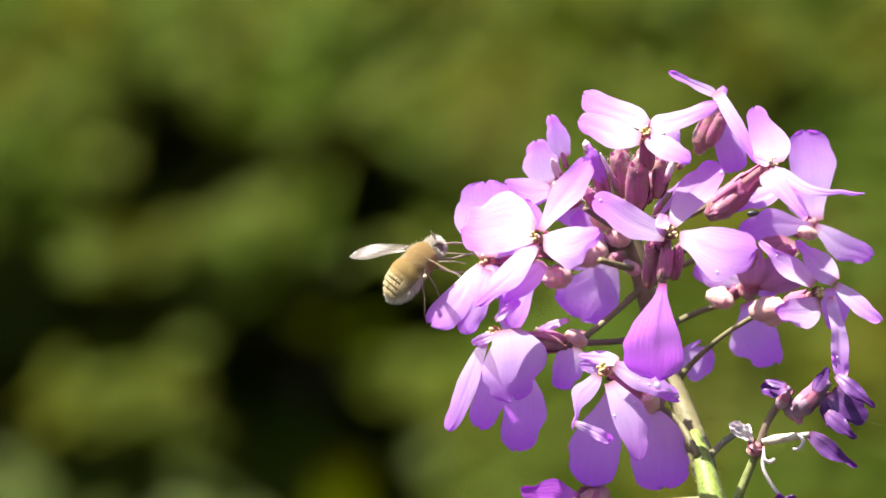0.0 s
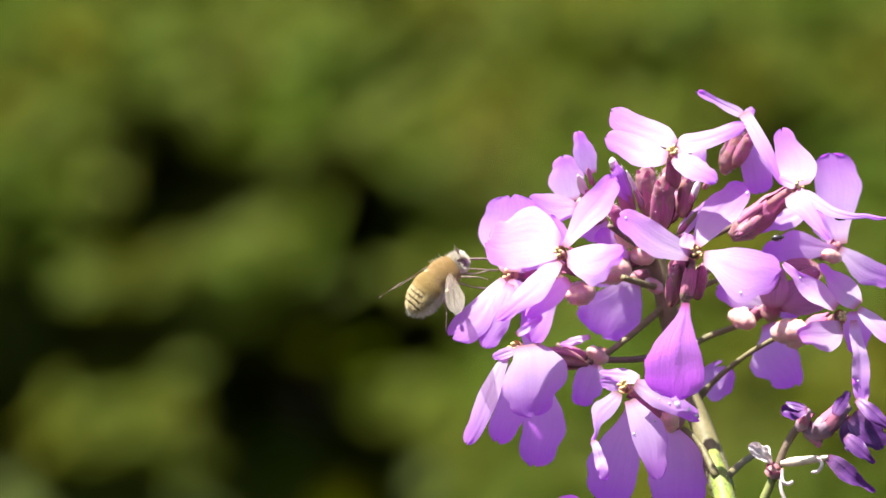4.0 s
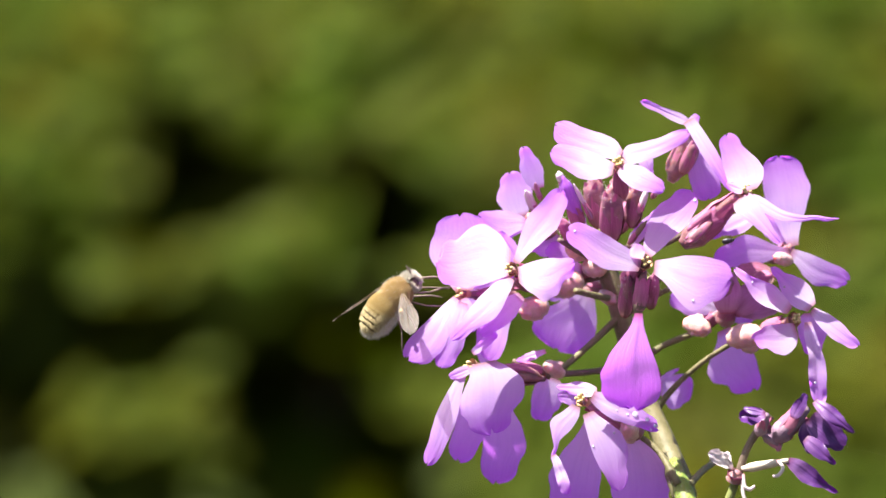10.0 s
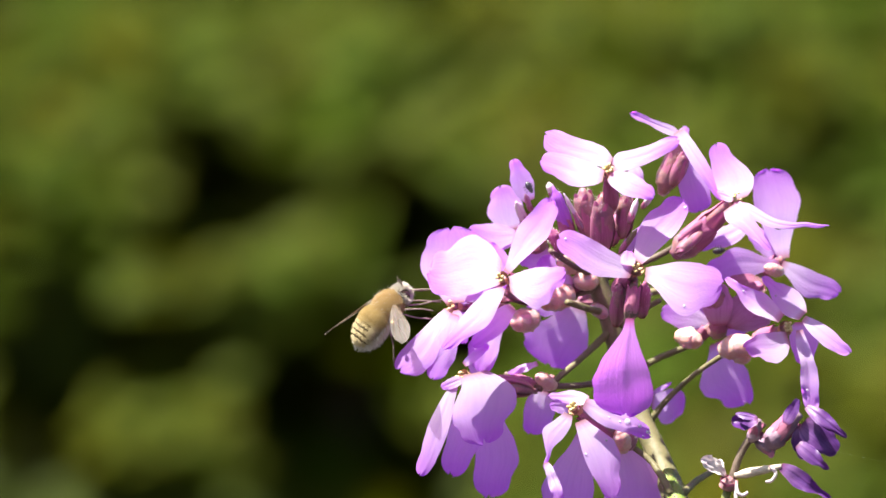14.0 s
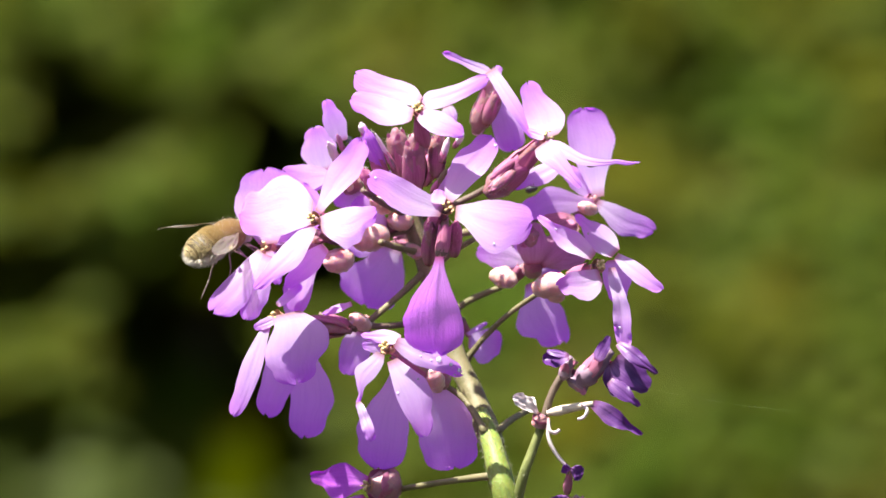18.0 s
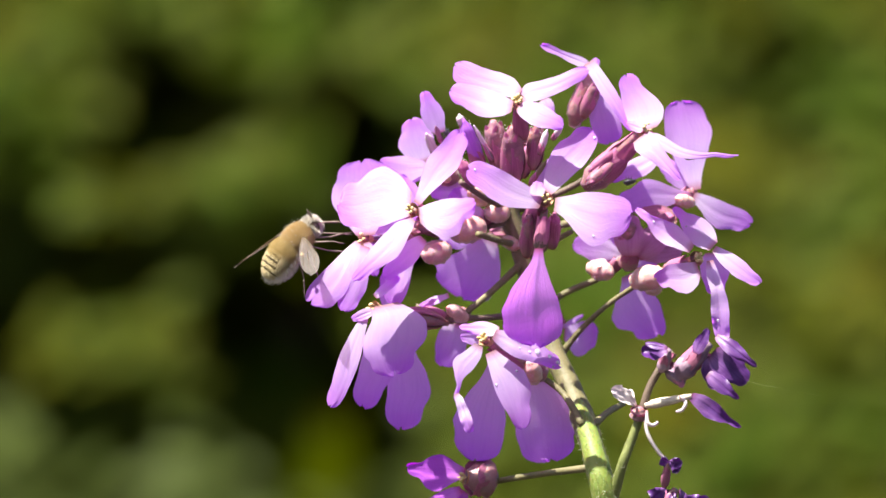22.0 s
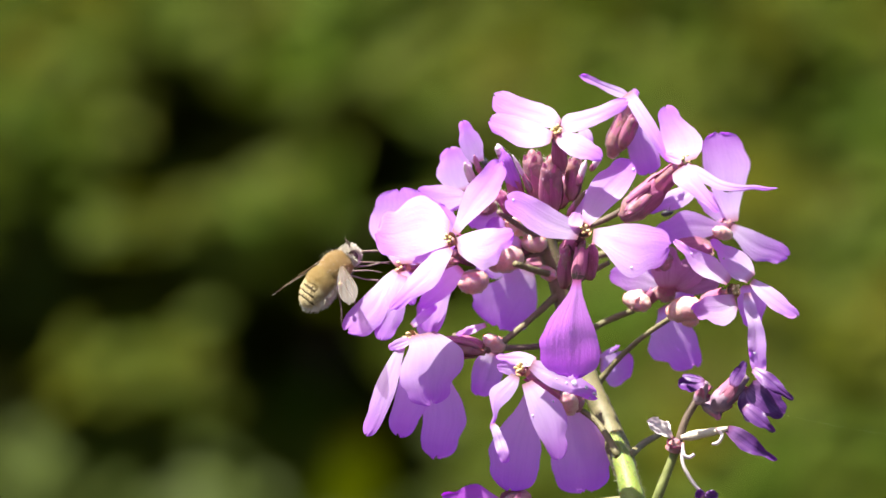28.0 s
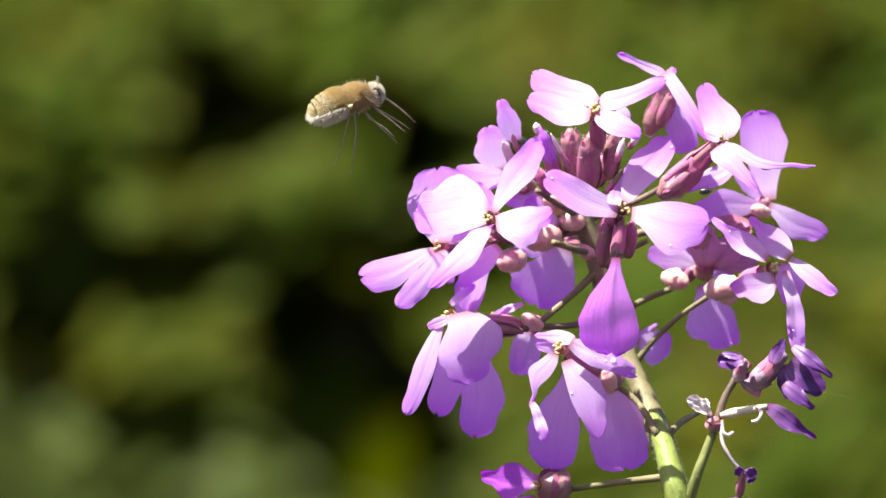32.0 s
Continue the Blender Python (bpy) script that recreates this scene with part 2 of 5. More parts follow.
def part(name, bm, material, parent, label="", place=None):
    ob = new(name, finish(bm, name, material))
    ob.parent = parent
    if place is not None:
        ob.matrix_basis = place if isinstance(place, Matrix) else Matrix.Translation(place)
    if label:
        tagged(ob, label)
    return ob


def sheet(rows):
    """A grid surface from rows of points, with the 'along' layer (s, u)."""
    bm = bmesh.new()
    lay = bm.verts.layers.float_vector.new("along")
    n, k = len(rows), len(rows[0])
    grid = []
    for i, r in enumerate(rows):
        line = []
        for j, p in enumerate(r):
            v = bm.verts.new(p)
            v[lay] = (i / (n - 1), j / (k - 1) - 0.5, 0)
            line.append(v)
        grid.append(line)
    for i in range(n - 1):
        for j in range(k - 1):
            bm.faces.new((grid[i][j], grid[i][j + 1], grid[i + 1][j + 1], grid[i + 1][j]))
    return bm


def spline(points, n):
    """n + 1 points of a smooth curve through the points."""
    pts = [Vector(p) for p in points]
    if len(pts) == 2:
        return [pts[0].lerp(pts[1], i / n) for i in range(n + 1)]
    ext = [2 * pts[0] - pts[1]] + pts + [2 * pts[-1] - pts[-2]]
    res = []
    for i in range(n + 1):
        f = i / n * (len(pts) - 1)
        k = min(int(f), len(pts) - 2)
        x = f - k
        a, b, c, d = ext[k:k + 4]
        res.append(0.5 * (2 * b + (c - a) * x + (2 * a - 5 * b + 4 * c - d) * x * x + (3 * b - a - 3 * c + d) * x ** 3))
    return res


def pipe(points, radii, sides=10, n=16, bm=None, rough=0.0, cap=True):
    """A round tube along a smooth curve; radii are spread evenly over it."""
    bm = bm or bmesh.new()
    lay = bm.verts.layers.float_vector.get("along") or bm.verts.layers.float_vector.new("along")
    line = spline(points, n)
    side = None
    rings = []
    for i, p in enumerate(line):
        d = (line[min(i + 1, n)] - line[max(i - 1, 0)]).normalized()
        if side is None:
            side = d.orthogonal().normalized()
        side = (side - d * side.dot(d)).normalized()
        up = d.cross(side)
        f = i / n * (len(radii) - 1)
        k = min(int(f), len(radii) - 2)
        x = f - k
        x = x * x * (3 - 2 * x)
        r = radii[k] * (1 - x) + radii[k + 1] * x
        ring = []
        for j in range(sides):
            a = 2 * math.pi * j / sides
            rr = r * (1 + rough * noise.noise(Vector((i * 0.9, j * 1.7, r * 9000))))
            v = bm.verts.new(p + (side * math.cos(a) + up * math.sin(a)) * rr)
            v[lay] = (i / n, j / sides - 0.5, 0)
            ring.append(v)
        rings.append(ring)
    for a, b in zip(rings, rings[1:]):
        for j in range(sides):
            bm.faces.new((a[j], a[(j + 1) % sides], b[(j + 1) % sides], b[j]))
    if cap:
        bm.faces.new(rings[0][::-1])
        bm.faces.new(rings[-1])
    return bm


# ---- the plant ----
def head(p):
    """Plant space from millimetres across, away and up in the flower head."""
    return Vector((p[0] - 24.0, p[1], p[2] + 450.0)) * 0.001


def profile(s, widest, claw, blunt):
    if s < widest:
        x = math.sin(s / widest * math.pi / 2) ** 1.15
        return claw + (1 - claw) * x
    x = (s - widest) / (1 - widest)
    return max(0.0, 1 - x ** blunt) ** 0.5


AWAY = Vector((0, 1, 0))


def petal_shape(base, tip, width, roll=20.0, bend=0.08, cup=0.12, skew=0.0, widest=0.66, claw=0.14, blunt=2.2,
                ruffle=0.05, seed=0, nu=18, nv=10, notch=0.03, outward=None):
    """Mesh of one petal, its claw at the origin. Width in millimetres; roll turns it about its own axis."""
    a = tip - base
    length = a.length
    d = a / length
    n = -(AWAY - d * AWAY.dot(d)).normalized()
    if outward is not None:
        # a sepal: it bellies away from the tube and clasps it with its edges
        n = (outward - d * outward.dot(d)).normalized()
        bend, cup = 0.10, -0.55
    w = width * 0.001
    rows = []
    for i in range(nu + 1):
        s = i / nu
        s = 1 - (1 - s) ** 1.25
        turn = Matrix.Rotation(radians(roll), 3, d)
        nn = turn @ n
        side = nn.cross(d)
        half = profile(min(s, 0.999), widest, claw, blunt) * w / 2
        if i == nu:
            half = max(half, w * 0.06)
        row = []
        arch = 4 * s * (1 - s)
        for j in range(nv + 1):
            u = j / nv * 2 - 1
            k = Vector((s * 3.1 + seed * 1.37, u * 1.9, seed * 0.77))
            uu = u * 2 * half / w
            k.y = uu * 1.9
            wave = ruffle * (0.35 + uu * uu * s) * noise.noise(k * 1.7) * 2
            lip = 0.16 * half * max(0.0, (abs(u) - 0.7) / 0.3) ** 2 if outward is None else 0.0
            edge = 1 + 0.08 * noise.noise(Vector((s * 6, u * 0.5 + seed, 3.3))) * (1 if abs(u) > 0.9 else 0)
            crease = -0.012 * math.exp(-(u * 5) ** 2) * arch
            pull = 1 - notch * math.exp(-(u * 3.5) ** 2) * s ** 6
            p = d * (s * length * pull) + side * (half * u * edge + skew * w * arch)
            p += nn * (length * bend * 6.75 * s * (1 - s) ** 2 + cup * half * u * u + length * (wave + crease) - lip)
            row.append(p)
        rows.append(row)
    return sheet(rows)


def blade_width(s, root, stations):
    """Half width of a petal along it: eased from the claw through four stations, then a rounded end."""
    at, w = (0.0, 0.15, 0.40, 0.62, 0.80), (root, *stations)
    if s >= 0.8:
        return w[4] * max(0.0, 1 - ((s - 0.8) / 0.2) ** 2.4) ** 0.44
    k = max(i for i in range(4) if at[i] <= s)
    slope = [0.0] * 5
    for i in range(1, 4):
        slope[i] = (w[i + 1] - w[i - 1]) / (at[i + 1] - at[i - 1])
    slope[0] = (w[1] - w[0]) / at[1]
    h = at[k + 1] - at[k]
    x = (s - at[k]) / h
    return (w[k] * (1 + 2 * x) * (1 - x) ** 2 + w[k + 1] * x * x * (3 - 2 * x)
            + h * (slope[k] * x * (1 - x) ** 2 - slope[k + 1] * x * x * (1 - x)))


def blade_shape(base, tip, left, right, slope, bend=0.2, cup=-0.1, ruffle=0.21, claw=0.4, notch=0.02, fold=0.22, seed=0, nu=22, nv=12):
    """Mesh of one broad petal in millimetres, its claw at the origin: tip across and up from the claw, half widths to
    either side, how its plane falls away across and up, how its middle and its edges bulge."""
    dx, dz = tip[0] - base[0], tip[1] - base[2]
    rows = []
    for i in range(nu + 1):
        s = 0.998 * (1 - (1 - i / nu) ** 1.3)
        wl, wr = blade_width(s, max(claw, 0.55 * left[0]), left), blade_width(s, max(claw, 0.55 * right[0]), right)
        length = math.hypot(dx, dz)
        ax, az = dz / length, -dx / length
        row = []
        for j in range(nv + 1):
            u = j / nv * 2 - 1
            off = (wr - wl) / 2 + u * (wr + wl) / 2
            rim = max(0.0, abs(u) - 0.75) * 4
            off *= 1 + 0.07 * rim * noise.noise(Vector((s * 7, math.copysign(2.0, u), seed * 1.7)))
            far = s * (1 - notch * math.exp(-(u * 3) ** 2) * s ** 8 + 0.05 * noise.noise(Vector((u * 2.4, seed * 2.3, 1.0))) * s ** 6)
            x, z = dx * far + ax * off, dz * far + az * off
            y = (slope[0] * x + slope[1] * z) * (1 - 0.32 * s) - bend * 4 * s * (1 - s) - cup * u * u * min(1.0, s * 2.2)
            y += ruffle * (0.4 + u * u * s) * 2.4 * noise.noise(Vector((x * fold + seed * 3.1, z * fold, seed * 1.3)))
            y += 0.20 * s * (1.2 - s) * noise.noise(Vector((u * 2.6, s * 0.9, seed * 1.9)))
            y += 0.10 * math.exp(-(u * 6) ** 2) * (1 - s) * s * 4
            y += 0.30 * max(0.0, abs(u) - 0.7) * 3.3 * s * noise.noise(Vector((s * 6, u, seed * 0.9)))
            row.append(Vector((x, y, z)) * 0.001)
        rows.append(row)
    return sheet(rows)


def drop_shape(r, squash=0.6):
    bm = bmesh.new()
    bmesh.ops.create_uvsphere(bm, u_segments=10, v_segments=7, radius=r)
    for v in bm.verts:
        v.co.z *= squash
    return bm


plant = tagged(new("dames_rocket"), "flowering stem with a domed head of violet four-petalled flowers", "wildflower")
plant.matrix_basis = Matrix.Translation(ROOT)
count = [0]


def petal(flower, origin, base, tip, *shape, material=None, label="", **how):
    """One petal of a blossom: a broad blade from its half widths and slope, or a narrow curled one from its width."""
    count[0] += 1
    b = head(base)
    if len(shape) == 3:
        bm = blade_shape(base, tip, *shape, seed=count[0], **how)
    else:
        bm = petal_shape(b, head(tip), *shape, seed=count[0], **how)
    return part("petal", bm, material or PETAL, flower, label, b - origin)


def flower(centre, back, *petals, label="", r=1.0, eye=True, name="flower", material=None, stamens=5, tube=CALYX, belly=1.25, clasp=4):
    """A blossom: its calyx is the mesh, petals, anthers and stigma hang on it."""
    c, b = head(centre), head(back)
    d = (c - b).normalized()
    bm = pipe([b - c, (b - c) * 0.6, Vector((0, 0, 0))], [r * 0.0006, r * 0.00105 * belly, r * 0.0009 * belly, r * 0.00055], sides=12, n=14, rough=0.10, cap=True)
    side = d.orthogonal().normalized()
    f = part(name, bm, tube, plant, label, c)
    for p in petals:
        how = p[-1] if isinstance(p[-1], dict) else {}
        petal(f, c, *(p[:-1] if how else p), material=material, **how)
    # four thin sepals clasp the tube
    for k in range(clasp):
        s = Matrix.Rotation(k * math.pi / 2 + count[0], 3, d) @ side
        p0, p1 = (b - c) * 0.97 + s * r * 0.0004, (b - c) * 0.16 + s * r * 0.0013
        count[0] += 1
        sm = petal_shape(p0, p1, r * 2.3, roll=0, bend=0.0, cup=0.0, widest=0.5, claw=0.5, blunt=1.6, ruffle=0.02, seed=count[0], nu=9, nv=6, outward=s)
        part("sepal", sm, SEPAL, f, "", p0)
    if eye:
        part("throat", pipe([d * -0.0012, d * -0.0004, d * 0.0003], [0.0006, 0.0009, 0.0012], sides=14, n=6, cap=False), THROAT, f, "brown throat")
        for k in range(stamens):
            s = Matrix.Rotation(k * 2 * math.pi / stamens + 0.4, 3, d) @ side
            bm = pipe([Vector((0, 0, 0)), s * 0.0004 + d * 0.0006, s * 0.0007 + d * (0.0010 + 0.0003 * (k % 2))], [0.00012, 0.00012, 0.00030, 0.00022], sides=7, n=7)
            part("anther", bm, ANTHER, f, "pale yellow anther" if k == 0 else "")
    return f


def drops(f, *spots):
    """Rain drops on a blossom's petals: which petal, how far along and across it, and the radius."""
    blades = [o for o in f.children if o.name.startswith("petal")]
    for k, s, u, r in spots:
        o = blades[k]
        v = o.data.vertices[round(s * 22) * 13 + round((u + 1) * 6)]
        n = v.normal if v.normal.y < 0 else -v.normal
        m = Matrix.Translation(o.matrix_basis.translation + v.co + n * r * 0.0003) @ n.to_track_quat('Z', 'Y').to_matrix().to_4x4()
        part("water_drop", drop_shape(r * 0.0005, 0.5), WATER, f, "", m)


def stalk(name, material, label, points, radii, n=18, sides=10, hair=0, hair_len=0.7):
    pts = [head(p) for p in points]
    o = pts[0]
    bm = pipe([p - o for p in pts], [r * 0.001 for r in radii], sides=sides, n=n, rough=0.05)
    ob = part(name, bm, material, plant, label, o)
    if hair:
        rnd = random.Random(len(points) * 7 + hair)
        line = spline([p - o for p in pts], 60)
        hb = bmesh.new()
        for _ in range(hair):
            f = rnd.random()
            k = min(int(f * 60), 59)
            p = line[k].lerp(line[k + 1], rnd.random())
            d = (line[k + 1] - line[k]).normalized()
            a = rnd.uniform(0, 2 * math.pi)
            s = Matrix.Rotation(a, 3, d) @ d.orthogonal().normalized()
            i = f * (len(radii) - 1)
            j = min(int(i), len(radii) - 2)
            r = (radii[j] * (1 - i + j) + radii[j + 1] * (i - j)) * 0.001
            w = d.cross(s) * 0.00004
            root = p + s * r * 0.97
            out = root + (s + d * rnd.uniform(-0.5, 0.3)).normalized() * 0.001 * hair_len * rnd.uniform(0.5, 1.2)
            hb.faces.new([hb.verts.new(q) for q in (root - w, root + w, out)])
        tagged(part("stem_hairs", hb, STEM_HAIR, ob, "fine pale hairs"), kind="stuff")
    return ob


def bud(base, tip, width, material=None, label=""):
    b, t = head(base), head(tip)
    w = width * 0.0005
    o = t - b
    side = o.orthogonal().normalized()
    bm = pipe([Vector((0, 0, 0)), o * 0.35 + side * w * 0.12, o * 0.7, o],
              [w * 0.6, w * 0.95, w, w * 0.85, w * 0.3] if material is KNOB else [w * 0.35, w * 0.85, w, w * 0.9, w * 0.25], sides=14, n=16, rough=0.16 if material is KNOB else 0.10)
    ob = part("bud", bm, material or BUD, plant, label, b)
    if material in (CALYX, SEPAL, BUD):
        rnd = random.Random(round(b.x * 1e5))
        hb = bmesh.new()
        for _ in range(70):
            f = rnd.uniform(0.25, 1.0) ** 0.6
            d = Matrix.Rotation(rnd.uniform(0, 6.28), 3, o.normalized()) @ side
            p = o * f + d * w * (1.05 if f < 0.8 else 1.05 - 3.2 * (f - 0.8))
            q = p + (d + o.normalized() * rnd.uniform(-0.2, 1.0)).normalized() * rnd.uniform(0.0002, 0.0006)
            e = d.cross(o.normalized()) * 0.00003
            hb.faces.new([hb.verts.new(v) for v in (p - e, p + e, q)])
        tagged(part("bud_hairs", hb, BUD_HAIR, ob, "fine pale hairs"), kind="stuff")
    # sepals lie on the bud
    for k in range(0 if material is KNOB else 4):
        s = Matrix.Rotation(k * 1.57 + b.x * 900, 3, o.normalized()) @ side
        count[0] += 1
        p0, p1 = s * w * 0.4, o * (0.95 if material is CALYX else 0.62) + s * w * 0.75
        bs = petal_shape(p0, p1, w * 1500, widest=0.45, claw=0.5, blunt=1.5, ruffle=0.02, seed=count[0], nu=9, nv=6, outward=s)
        part("sepal", bs, PALE_SEPAL if material is KNOB else SEPAL, ob, "", p0)
    return ob


# stems
stalk("main_stem", STEM, "green hairy main stem", [(24.0, 0, -450.0), (28.0, 1, -290.0), (30.0, -4, -180.0), (29.9, -9, -115.0), (29.0, -14, -78.0), (27.9, -16, -57.0), (25.8, -17, -41.7), (24.4, -17, -35.6), (22.9, -13, -29.6), (21.4, -7, -25.0)],
      [3.2, 3.0, 2.8, 2.6, 2.4, 2.15, 2.0, 1.9, 1.6, 1.0], n=60, hair=2600)
stalk("upper_stem", PEDICEL, "olive brown upper stem inside the flower head", [(23.0, -11, -30.0), (22.0, -7, -27.0), (20.4, -3, -23.0), (17.5, 1, -16.5), (14.9, 4, -8.6), (12.3, 4, 0.1), (10.6, 4, 5.3), (10.1, 5, 10.6)],
      [1.9, 1.9, 1.75, 1.65, 1.6, 1.6, 1.6, 1.2], n=40, hair=500, hair_len=0.4)
for points, radii in (
        ([(21.9, -13, -28.0), (19.0, -9, -23.3), (15.2, -8, -20.4)], (0.8, 0.62, 0.55)),
        ([(18.5, 3, -18.2), (21.4, 2, -14.3), (25.7, 0, -10.1), (30.5, -2, -6.7)], (0.75, 0.56, 0.48, 0.5)),
        ([(16.1, 4, -10.4), (19.8, 6, -8.0), (24.6, 7, -6.0)], (0.8, 0.62, 0.6)),
        ([(13.2, 4, -3.2), (8.3, 0, -7.7), (2.9, -3, -12.2)], (0.8, 0.65, 0.6)),
        ([(15.4, 4, -10.8), (8.3, 0, -11.8), (1.8, -5, -11.9)], (0.7, 0.6, 0.62)),
        ([(12.7, 4, -0.8), (9.7, 0, -0.1), (6.0, -6, 1.0)], (0.8, 0.65, 0.6)),
        ([(11.4, 4, 3.1), (8.8, 2, 2.5), (6.6, 3, 1.7)], (0.7, 0.55, 0.5)),
        ([(14.5, 2, -2.5), (17.4, -2, -0.3), (20.4, -4, 1.4)], (0.8, 0.6, 0.5)),
        ([(10.6, 3, 4.9), (7.0, -4, 6.6), (3.3, -9, 8.9)], (0.7, 0.6, 0.5)),
        ([(11.0, 4, 6.2), (15.2, -4, 8.3), (17.4, -6, 10.5)], (0.7, 0.6, 0.5)),
        ([(11.4, 5, 4.5), (19.7, 4, 7.9), (24.0, 2, 10.5)], (0.7, 0.6, 0.5)),
        ([(12.8, 7, 1.0), (24.2, 9, 3.6), (32.1, 10, 4.9)], (0.8, 0.7, 0.6)),
        ([(10.6, 5, 5.3), (4.9, 6, 9.7), (0.5, 6, 13.2)], (0.7, 0.6, 0.5)),
        ([(23.2, -15, -34.4), (15.6, -9, -35.6), (8.1, -4, -37.0)], (0.75, 0.6, 0.55)),
        ([(23.6, -12, -28.0), (26.0, -6, -26.2), (28.6, 1, -25.0)], (0.75, 0.65, 0.55))):
    stalk("pedicel", PEDICEL if radii[0] > 0.72 else BROWN, "", points, [r * 0.8 for r in radii], n=12, sides=8, hair=60, hair_len=0.3)
stalk("side_stem", SIDE_GREEN, "side stem with withered blossoms", [(26.2, -17, -39.8), (27.7, -19, -34.1), (29.1, -19, -30.3), (30.6, -19, -26.2)], (0.88, 0.8, 0.72, 0.66), hair=420, hair_len=0.35)
stalk("side_stem", BROWN, "brownish tip of the side stem", [(30.6, -19, -26.2), (31.9, -19, -22.1), (33.8, -19, -18.8), (35.5, -19, -16.8)], (0.62, 0.58, 0.62, 0.7), hair=80, hair_len=0.3)

# blossom in front, open towards the sun
flower((-3.9, -15, 4.5), (3.1, -6, 2.7),
       ((-4.3, -15.5, 4.7), (-15.2, 5.7), (1.8, 3.0, 3.6, 3.4), (4.7, 6.2, 5.1, 3.4), (-0.23, 0.69), dict(cup=-0.28, ruffle=0.25)),
       ((-3.3, -15, 5.6), (3.4, 16.6), (1.0, 1.9, 2.0, 1.5), (0.9, 1.8, 2.5, 2.1), (-0.41, 0.51), dict(cup=0.2, bend=0.4)),
       ((-3.1, -15.5, 4.5), (5.5, 6.0), (0.7, 1.0, 1.0, 0.7), (3.5, 5.1, 4.4, 2.5), (-0.23, 0.55), dict(cup=-0.2, bend=0.5)),
       ((-4.2, -16, 3.5), (-12.9, -6.0), (1.6, 2.5, 2.0, 1.3), (1.0, 1.3, 1.2, 0.8), (-0.23, 0.64), dict(cup=-0.28, bend=0.5)), label="open violet blossom lit almost white by the sun")
# blossom that the fly feeds at, behind it
bee_bloom = flower((-11.2, -4, 0.3), (-2.1, 4, -0.8),
       ((-11.0, -5, 0.8), (-11.8, 12.5), (2.9, 4.8, 5.0, 3.9), (2.3, 4.3, 4.8, 3.9), (-0.32, 0.46), dict(cup=-0.2, bend=0.3)),
       ((-11.1, -8, -0.9), (-14.5, -10.8), (1.2, 1.9, 2.2, 1.8), (1.0, 1.3, 1.5, 1.4), (-0.08, 0.36), dict(cup=-0.2)),
       ((-11.0, -6, -0.3), (-9.7, -5.4), (0.8, 1.2, 1.2, 0.9), (0.8, 1.0, 1.0, 0.7), (-0.08, 0.24), dict(cup=0.2)),
       ((-10.6, -4, 1.0), (-3.1, 3.7), (1.0, 1.4, 1.4, 1.1), (0.5, 0.8, 0.9, 0.7), (-0.08, 0.24)), label="violet blossom with a dark throat", stamens=4, r=0.7)
lifted = petal(bee_bloom, head((-11.2, -4, 0.3)), (-12.3, -7, -0.3), (-19.7, -9.4), (1.2, 2.6, 3.5, 3.2), (0.8, 1.1, 1.4, 1.5), (-0.18, 0.55), cup=-0.2, bend=0.3, label="petal pressed down by the feeding insect")
flower((-3.6, -8, 2.5), (1.4, -3, 1.4),
       ((-2.3, -9, 0.3), (-8.4, -5.6), (1.2, 1.7, 1.6, 1.2), (1.2, 1.7, 1.6, 1.1), (-0.08, 0.24), dict(cup=-0.16)),
       ((-3.5, -6, -1.5), (-7.1, -9.8), (0.5, 0.8, 1.3, 1.3), (1.2, 2.1, 2.5, 2.1), (-0.08, 0.28), dict(cup=-0.16)),
       ((-9.7, -9, -8.6), (-6.0, -5.5), (0.6, 0.7, 0.7, 0.5), (0.6, 0.7, 0.7, 0.6), (-0.08, 0.24), dict(cup=0.28)),
       ((-2.8, -9, 5.4), (-6.4, 9.9), (1.0, 1.4, 1.4, 1.1), (1.0, 1.4, 1.4, 1.1), (0.0, 0.04)), label="violet petals hanging under the front blossom", eye=False)
# lower blossom in profile
flower((-9.6, -12, -10.4), (1.4, -4, -12.7),
       ((-8.8, -13, -9.9), (-6.5, -20.4), (4.7, 6.3, 5.4, 3.3), (1.6, 3.5, 4.0, 3.3), (-0.04, 0.34), dict(cup=-0.36, bend=0.8, claw=1.6, notch=0.06)),
       ((-11.0, -13, -11.4), (-16.4, -25.2), (0.8, 1.5, 1.7, 1.5), (1.0, 1.5, 1.4, 1.1), (-0.12, 0.34), dict(cup=-0.24)),
       ((-10.0, -13, -10.7), (-13.1, -12.0), (0.7, 0.8, 0.8, 0.6), (0.7, 0.8, 0.8, 0.6), (-0.08, 0.24)), label="nodding violet blossom in half shadow", r=0.75, tube=CALYX)
flower((-9.0, -4, -12.5), (0.5, -3, -12.5),
       ((-10.0, -6, -13.4), (-11.8, -25.5), (1.2, 3.2, 3.8, 2.7), (0.8, 1.1, 1.3, 1.6), (0.0, -0.32), dict(bend=0.5)),
       ((-5.4, -5, -14.8), (-5.9, -29.0), (1.9, 3.9, 4.5, 3.4), (1.0, 2.1, 2.2, 2.3), (0.0, -0.32), dict(bend=0.6)),
       ((-7.3, 1, -11.7), (-8.2, -5.0), (0.9, 1.3, 1.3, 1.0), (0.9, 1.3, 1.3, 1.0), (-0.08, 0.24)), label="shaded violet blossom seen through its petals", eye=False)
